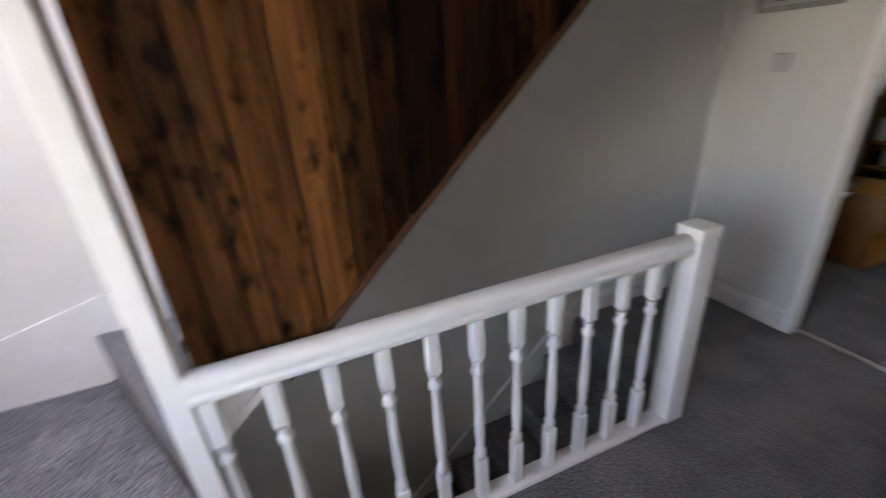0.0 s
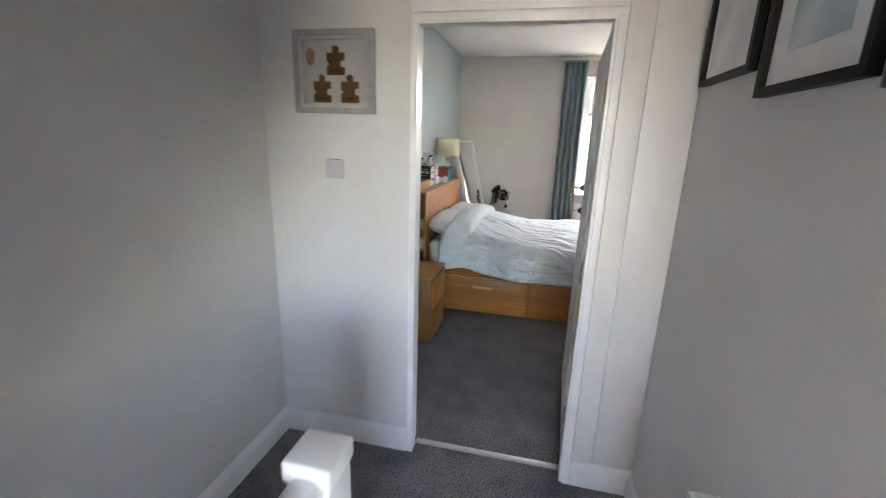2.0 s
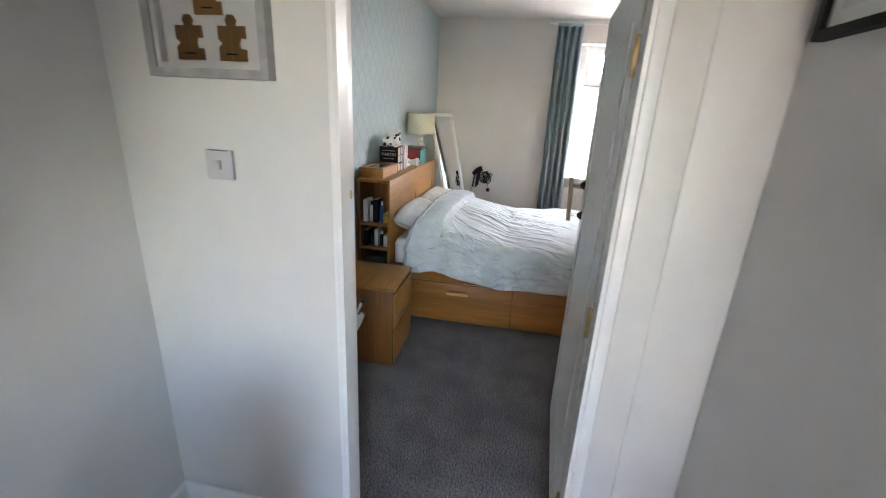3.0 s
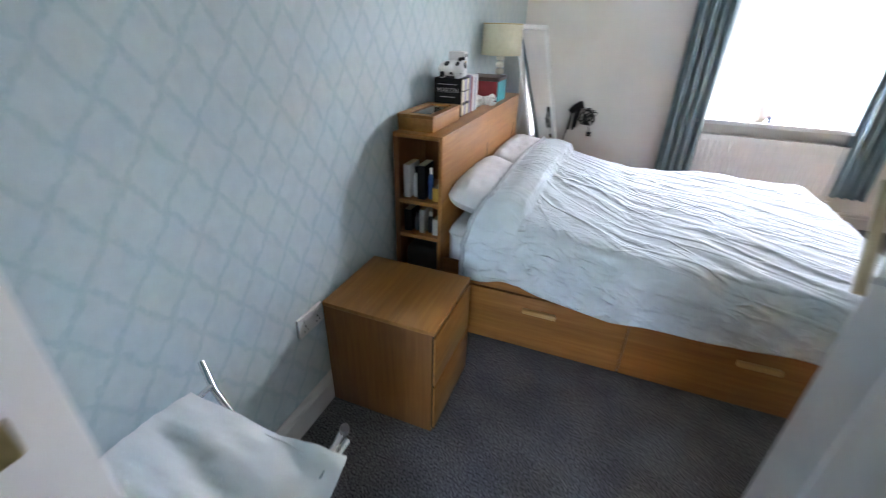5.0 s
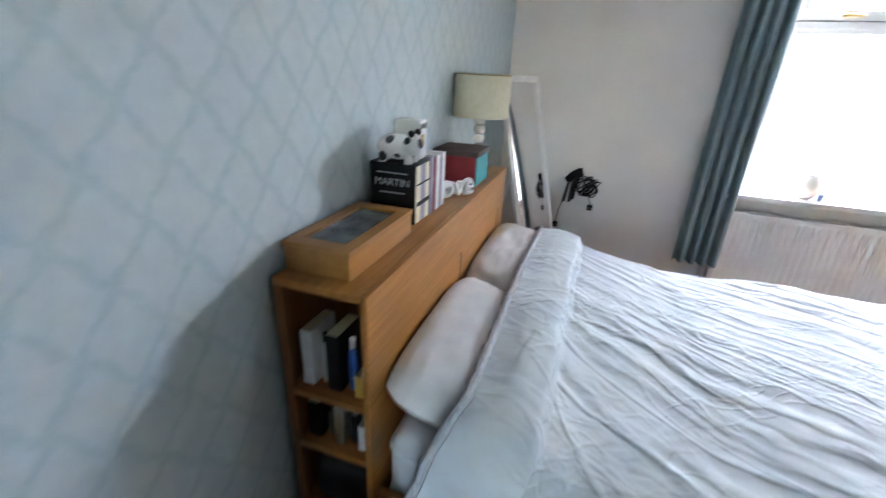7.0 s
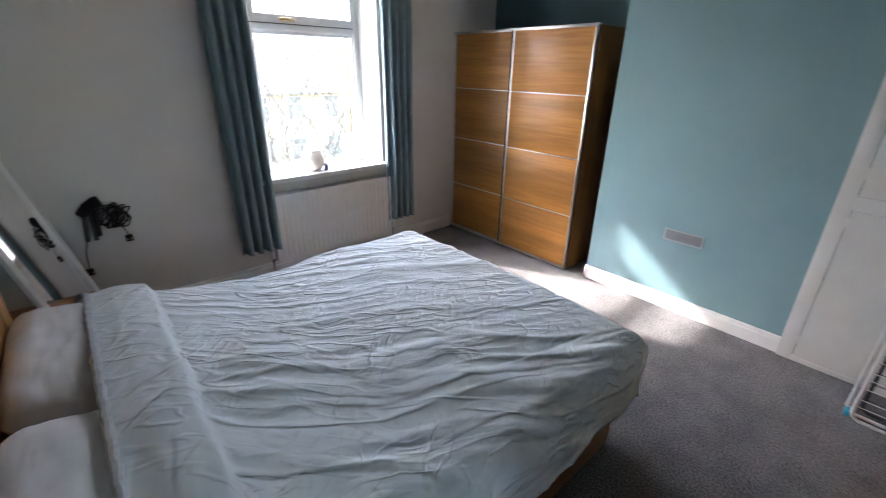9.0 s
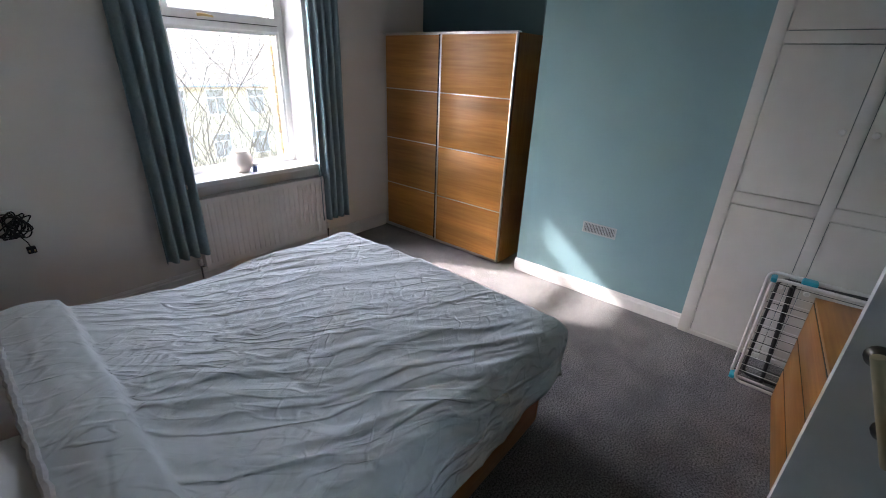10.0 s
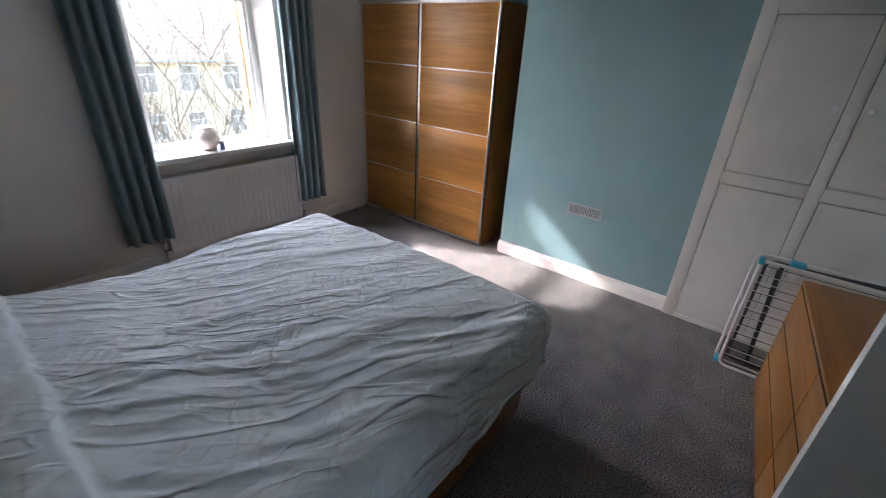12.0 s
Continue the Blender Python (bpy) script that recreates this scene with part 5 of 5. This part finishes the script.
for ya_, yb_ in ((0.035, 0.05), (0.425, 0.39)):
    part("frame_leg", sweep([(-0.045, ya_ + 0.03 * (ya_ > 0.2), 0.725), (0.018, ya_, 0.672), (HL - 0.04, ya_, 0.012)], 0.0095, 12), CHROME, ham)
    part("frame_leg", sweep([(HL + 0.008, yb_, 0.768 if yb_ > 0.2 else 0.715), (HL - 0.02, yb_, 0.70), (0.04, yb_, 0.012)], 0.0095, 12), CHROME, ham)
    if yb_ > 0.2:
        part("tube_end", sweep([(HL + 0.008, yb_, 0.766), (HL + 0.013, yb_, 0.782)], 0.0105, 12), CHARCOAL, ham, "black tube end cap")
for x in (0.018, HL - 0.008):
    part("frame_bar", sweep([(x, 0.02, 0.69), (x, HD + 0.05, 0.69)], 0.008, 10), CHROME, ham)
for x in (0.05, HL - 0.05):
    part("floor_bar", sweep([(x, 0.02, 0.014), (x, HD, 0.014)], 0.008, 10), CHROME, ham)
bg = bmesh.new()
NU, NV = 56, 12
ring = []
for j in range(NV + 1):
    t = j / NV
    loop_ = []
    for i in range(NU):
        a = 2 * math.pi * i / NU
        ca, sa = math.cos(a), math.sin(a)
        ex = math.copysign(abs(ca) ** 0.45, ca)
        ey = math.copysign(abs(sa) ** 0.45, sa)
        sag = 0.03 * (1 - abs(ca) ** 2) * (1 - t) ** 4
        pu = 0.007 * noise.noise((ca * 5, sa * 5, t * 4)) + 0.004 * math.sin(9 * a) * (1 - t)
        k = 1 - 0.22 * t
        loop_.append(bg.verts.new((HL / 2 + (HL / 2 - 0.002 + pu) * ex * k, HD / 2 + 0.01 + (HD / 2 - 0.01 + pu) * ey * k, 0.70 - 0.58 * t - sag + 0.004 * math.sin(7 * a) * (t < 0.1))))
    ring.append(loop_)
for j in range(NV):
    for i in range(NU):
        bg.faces.new((ring[j][i], ring[j][(i + 1) % NU], ring[j + 1][(i + 1) % NU], ring[j + 1][i]))
bg.faces.new(ring[-1])
bago = part("fabric_bag", bg, BAG, ham, "white crumpled nylon bag")
m_ = bago.modifiers.new("thickness", "SOLIDIFY")
m_.thickness = 0.002
cov = bmesh.new()
gr = []
for i in range(25):
    row = []
    for j in range(25):
        u, v = i / 24 * 2 - 1, j / 24 * 2 - 1
        du = u * math.sqrt(1 - v * v * 0.18)
        dv = v * math.sqrt(1 - u * u * 0.18)
        z = 0.695 - 0.045 * (1 - u * u) + 0.016 * noise.noise((u * 1.5 + v * 3.5, v * 1.2, 2)) * (1 - u ** 6) + 0.006 * noise.noise((u * 4, v * 7, 5))
        row.append(cov.verts.new((HL / 2 + 0.02 + du * (HL / 2 + 0.03), HD / 2 + 0.01 + dv * (HD / 2 + 0.008), z + 0.022)))
    gr.append(row)
for i in range(24):
    for j in range(24):
        cov.faces.new((gr[i][j], gr[i + 1][j], gr[i + 1][j + 1], gr[i][j + 1]))
part("fabric_lid", cov, BAG, ham, "slack white fabric cover")

# ---- sockets, switch ----
so = thing("wall_socket", "white double socket on the papered wall", "socket", (0.001, 0.955, 0.50))
part("plate", bx(0, 0.012, -0.075, 0.075, -0.045, 0.045, 0.003), PLASTIC, so)
for y in (-0.038, 0.038):
    part("rocker", bx(0.012, 0.016, y - 0.007, y + 0.007, 0.012, 0.030, 0.001), PLASTIC, so)
    part("pin_holes", boxes((0.0122, 0.0126, y - 0.003, y + 0.003, -0.008, 0.003), (0.0122, 0.0126, y - 0.013, y - 0.007, -0.026, -0.021), (0.0122, 0.0126, y + 0.007, y + 0.013, -0.026, -0.021)), BLACK, so)
sw = thing("light_switch", "white square light switch below the puzzle picture", "light switch", (0.345, -0.151, 1.44))
# white plastic greyed, since the switch sits in shade
SHADED_PLASTIC = mat("shaded_switch_plastic", (0.46, 0.45, 0.46), (0.5, 0.49, 0.5), 12.0, 0.4)
part("plate", bx(-0.044, 0.044, -0.011, 0, -0.044, 0.044, 0.003), SHADED_PLASTIC, sw)
part("rocker", bx(-0.008, 0.008, -0.017, -0.011, -0.014, 0.014, 0.002), SHADED_PLASTIC, sw)
part("top_edge", boxes((-0.03, 0.03, -0.0115, -0.0108, 0.041, 0.0435)), CHARCOAL, sw)

# ---- puzzle picture ----
pz = thing("puzzle_picture", "grey box-framed picture of three wooden jigsaw pieces", "picture", (0.362, -0.151, 1.846))
hw, hh = 0.183, 0.167
part("picture_frame", boxes((-hw, hw, -0.035, 0, hh - 0.024, hh), (-hw, hw, -0.035, 0, -hh, -hh + 0.024), (-hw, -hw + 0.024, -0.035, 0, -hh + 0.024, hh - 0.024), (hw - 0.024, hw, -0.035, 0, -hh + 0.024, hh - 0.024)), GREY_FRAME, pz)
part("inner_slip", boxes((-hw + 0.024, hw - 0.024, -0.028, 0, hh - 0.038, hh - 0.024), (-hw + 0.024, hw - 0.024, -0.028, 0, -hh + 0.024, -hh + 0.038), (-hw + 0.024, -hw + 0.038, -0.028, 0, -hh + 0.038, hh - 0.038), (hw - 0.038, hw - 0.024, -0.028, 0, -hh + 0.038, hh - 0.038)), WHITE_CARD, pz)
part("mount", boxes((-hw + 0.038, hw - 0.038, -0.006, 0, -hh + 0.038, hh - 0.038)), WHITE_CARD, pz)


def jigsaw(x, z, s):
    pts = [(-s, -s), (-s * 0.25, -s), (s, -s), (s, -s * 0.3), (s * 0.62, -s * 0.32), (s * 0.5, 0), (s * 0.62, s * 0.32), (s, s * 0.3), (s, s), (s * 0.25, s), (s * 0.38, s * 1.32), (s * 0.18, s * 1.62), (-s * 0.18, s * 1.62), (-s * 0.38, s * 1.32), (-s * 0.25, s), (-s, s), (-s, s * 0.25), (-s * 0.7, 0), (-s, -s * 0.25)]
    part("jigsaw_piece", prism([(x + p * 0.92, z + q) for p, q in pts], "y", -0.014, -0.006), PUZZLE, pz)


jigsaw(0.005, 0.035, 0.044)
jigsaw(-0.062, -0.078, 0.043)
jigsaw(0.068, -0.078, 0.043)
part("pink_motif", prism([(-0.085 + 0.022 * math.cos(k * 0.7) - 0.03, 0.065 + 0.036 * math.sin(k * 0.7)) for k in range(9)], "y", -0.009, -0.006), mat("pink_motif_print", (0.45, 0.14, 0.14), (0.55, 0.36, 0.22), 40.0, 0.6), pz)
part("caption_bars", boxes((-0.08, -0.044, -0.0148, -0.0142, -0.106, -0.102), (0.05, 0.086, -0.0148, -0.0142, -0.106, -0.102), (-0.012, 0.022, -0.0148, -0.0142, 0.005, 0.009)), BLACK, pz)
part("glass", boxes((-hw + 0.024, hw - 0.024, -0.0305, -0.029, -hh + 0.024, hh - 0.024)), GLASS, pz)


# ---- pictures on the landing wall ----
def framed(label, y0, y1, z0, z1, print_mat, mount=0.05, edge=0.018):
    th = thing("picture", label, "picture", (1.789, (y0 + y1) / 2, (z0 + z1) / 2), group="pictures on the landing wall")
    w, h = (y1 - y0) / 2, (z1 - z0) / 2
    part("picture_frame", boxes((-0.025, 0, -w, w, h - edge, h), (-0.025, 0, -w, w, -h, -h + edge), (-0.025, 0, -w, -w + edge, -h + edge, h - edge), (-0.025, 0, w - edge, w, -h + edge, h - edge)), BLACK, th)
    part("mount", boxes((-0.010, 0, -w + edge, w - edge, -h + edge, h - edge)), WHITE_CARD, th)
    part("print", boxes((-0.0115, -0.0102, -w + edge + mount, w - edge - mount, -h + edge + mount, h - edge - mount)), print_mat, th)
    return th


framed("black-framed pencil print on the landing wall", -0.60, -0.225, 1.79, 2.27, mat("pencil_print", (0.55, 0.55, 0.54), (0.72, 0.72, 0.71), 8.0, 0.5), 0.03)
framed("black-framed sea photograph on the landing wall", -1.06, -0.665, 1.715, 2.22, SEA, 0.07, 0.022)
sign = thing("slate_sign", "dark slate sign with faint white hand lettering", "sign", (1.789, -1.30, 1.93))
part("board", bx(-0.03, -0.001, -0.19, 0.19, -0.24, 0.24, 0.003), SLATE, sign)
CHALK = mat("chalk_lettering", (0.4, 0.4, 0.4), (0.5, 0.5, 0.5), 20.0, 0.8)
for k in range(9):
    wdt = (0.13, 0.10, 0.14, 0.11, 0.13, 0.09, 0.12, 0.06, 0.10)[k]
    part("lettering_bar", boxes((-0.0312, -0.0302, -wdt, wdt, 0.17 - k * 0.044, 0.178 - k * 0.044)), CHALK, sign)

# ---- outside ----
structure("ground", boxes((-400, 400, 5.5, 900, -5.1, -5.0)), GRASS, "rough grass and garden ground outside", "ground")


def terrace(x0, x1, y0, z0, n):
    th = thing("terraced_house", "sandstone terraced houses with grey tiled roofs", "house", ((x0 + x1) / 2, y0, z0))
    w, h, d = (x1 - x0) / 2, 5.2, 10.5
    part("wall", bx(-w, w, 0, d, 0, h, 0.02), SANDSTONE, th)
    part("roof", prism([(-0.35, h - 0.1), (d / 2, h + 4.6), (d + 0.35, h - 0.1), (d + 0.35, h - 0.3), (-0.35, h - 0.3)], "x", -w - 0.2, w + 0.2), ROOF, th, smooth=False)
    for r in range(18):
        t = r / 18
        yy, zz = -0.35 + t * (d / 2 + 0.35), h - 0.1 + t * 4.7
        part("tile_course", boxes((-w - 0.2, w + 0.2, yy, yy + 0.32, zz + 0.02, zz + 0.08)), ROOF, th, smooth=False)
    part("gutter", sweep([(-w - 0.2, -0.4, h - 0.15), (w + 0.2, -0.4, h - 0.15)], 0.06, 8), GREY_PLASTIC, th)
    for k in range(n):
        cx = -w + (k + 0.5) * 2 * w / n
        part("chimney", bx(cx + w / n - 0.5, cx + w / n + 0.4, d / 2 - 0.4, d / 2 + 0.4, h + 3.8, h + 5.7, 0.03), SANDSTONE, th)
        for off, z in ((-0.25, 0.9), (0.22, 0.9), (-0.25, 3.4), (0.22, 3.4)):
            wx = cx + off * 2 * w / n
            win = part("window", bx(wx - 0.55, wx + 0.55, -0.03, 0.06, z, z + 1.45, 0.01), PLASTIC, th)
            part("pane", boxes((wx - 0.48, wx - 0.03, -0.045, -0.031, z + 0.08, z + 0.95), (wx + 0.03, wx + 0.48, -0.045, -0.031, z + 0.08, z + 0.95), (wx - 0.48, wx + 0.48, -0.045, -0.031, z + 1.02, z + 1.38)), DARK_GLASS, win)
            part("lintel", boxes((wx - 0.7, wx + 0.7, -0.05, 0.05, z + 1.46, z + 1.7)), SANDSTONE, win)
    return th


terrace(-10.0, 8.4, 28.0, -4.6, 4)
terrace(8.6, 27.0, 28.0, -4.9, 4)


def bare_shrub(at, height, seed, name="shrub"):
    rg = random.Random(seed)
    th = thing(name, "bare budding garden shrub with thin upright branches", "shrub", at)
    trunk = bmesh.new()
    twig = bmesh.new()
    tips = []

    def grow(bm, p, d, length, r, depth):
        pts, q = [p], p.copy()
        for k in range(4):
            d = (d + Vector((rg.uniform(-0.2, 0.2), rg.uniform(-0.2, 0.2), rg.uniform(-0.02, 0.16)))).normalized()
            q = q + d * length / 4
            pts.append(q.copy())
        sweep(pts, [r * (1 - 0.16 * k) for k in range(5)], 6, bm=bm)
        if depth:
            for k in range(rg.randint(3, 4)):
                s = pts[rg.randint(2, 4)]
                a = rg.uniform(0, 2 * math.pi)
                nd = (d * 0.7 + Vector((math.cos(a), math.sin(a), 0.35)) * 0.62).normalized()
                grow(twig, s, nd, length * rg.uniform(0.55, 0.75), r * 0.5, depth - 1)
        else:
            tips.extend(pts[2:])

    for k in range(5):
        a = rg.uniform(0, 2 * math.pi)
        grow(trunk, Vector((0.1 * math.cos(a), 0.1 * math.sin(a), 0)), Vector((0.35 * math.cos(a), 0.35 * math.sin(a), 1)).normalized(), height * rg.uniform(0.4, 0.55), 0.045, 4)
    part("trunk", trunk, BARK, th)
    part("branches", twig, BARK, th)
    buds = bmesh.new()
    for p in tips:
        for k in range(2):
            c = p + Vector((rg.uniform(-0.08, 0.08), rg.uniform(-0.08, 0.08), rg.uniform(-0.05, 0.08)))
            u = Vector((rg.uniform(-1, 1), rg.uniform(-1, 1), rg.uniform(-1, 1))).normalized() * 0.016
            w_ = u.orthogonal().normalized() * 0.008
            vs = [buds.verts.new(c - u), buds.verts.new(c + w_), buds.verts.new(c + u), buds.verts.new(c - w_)]
            buds.faces.new(vs)
    part("leaves", buds, LEAF, th, smooth=False)
    return th


bare_shrub((3.6, 8.8, -5.0), 7.0, 5)
bare_shrub((5.6, 10.5, -5.0), 6.6, 9)
bare_shrub((2.2, 11.5, -5.0), 6.0, 14)
bare_shrub((6.8, 12.5, -5.0), 6.4, 21)
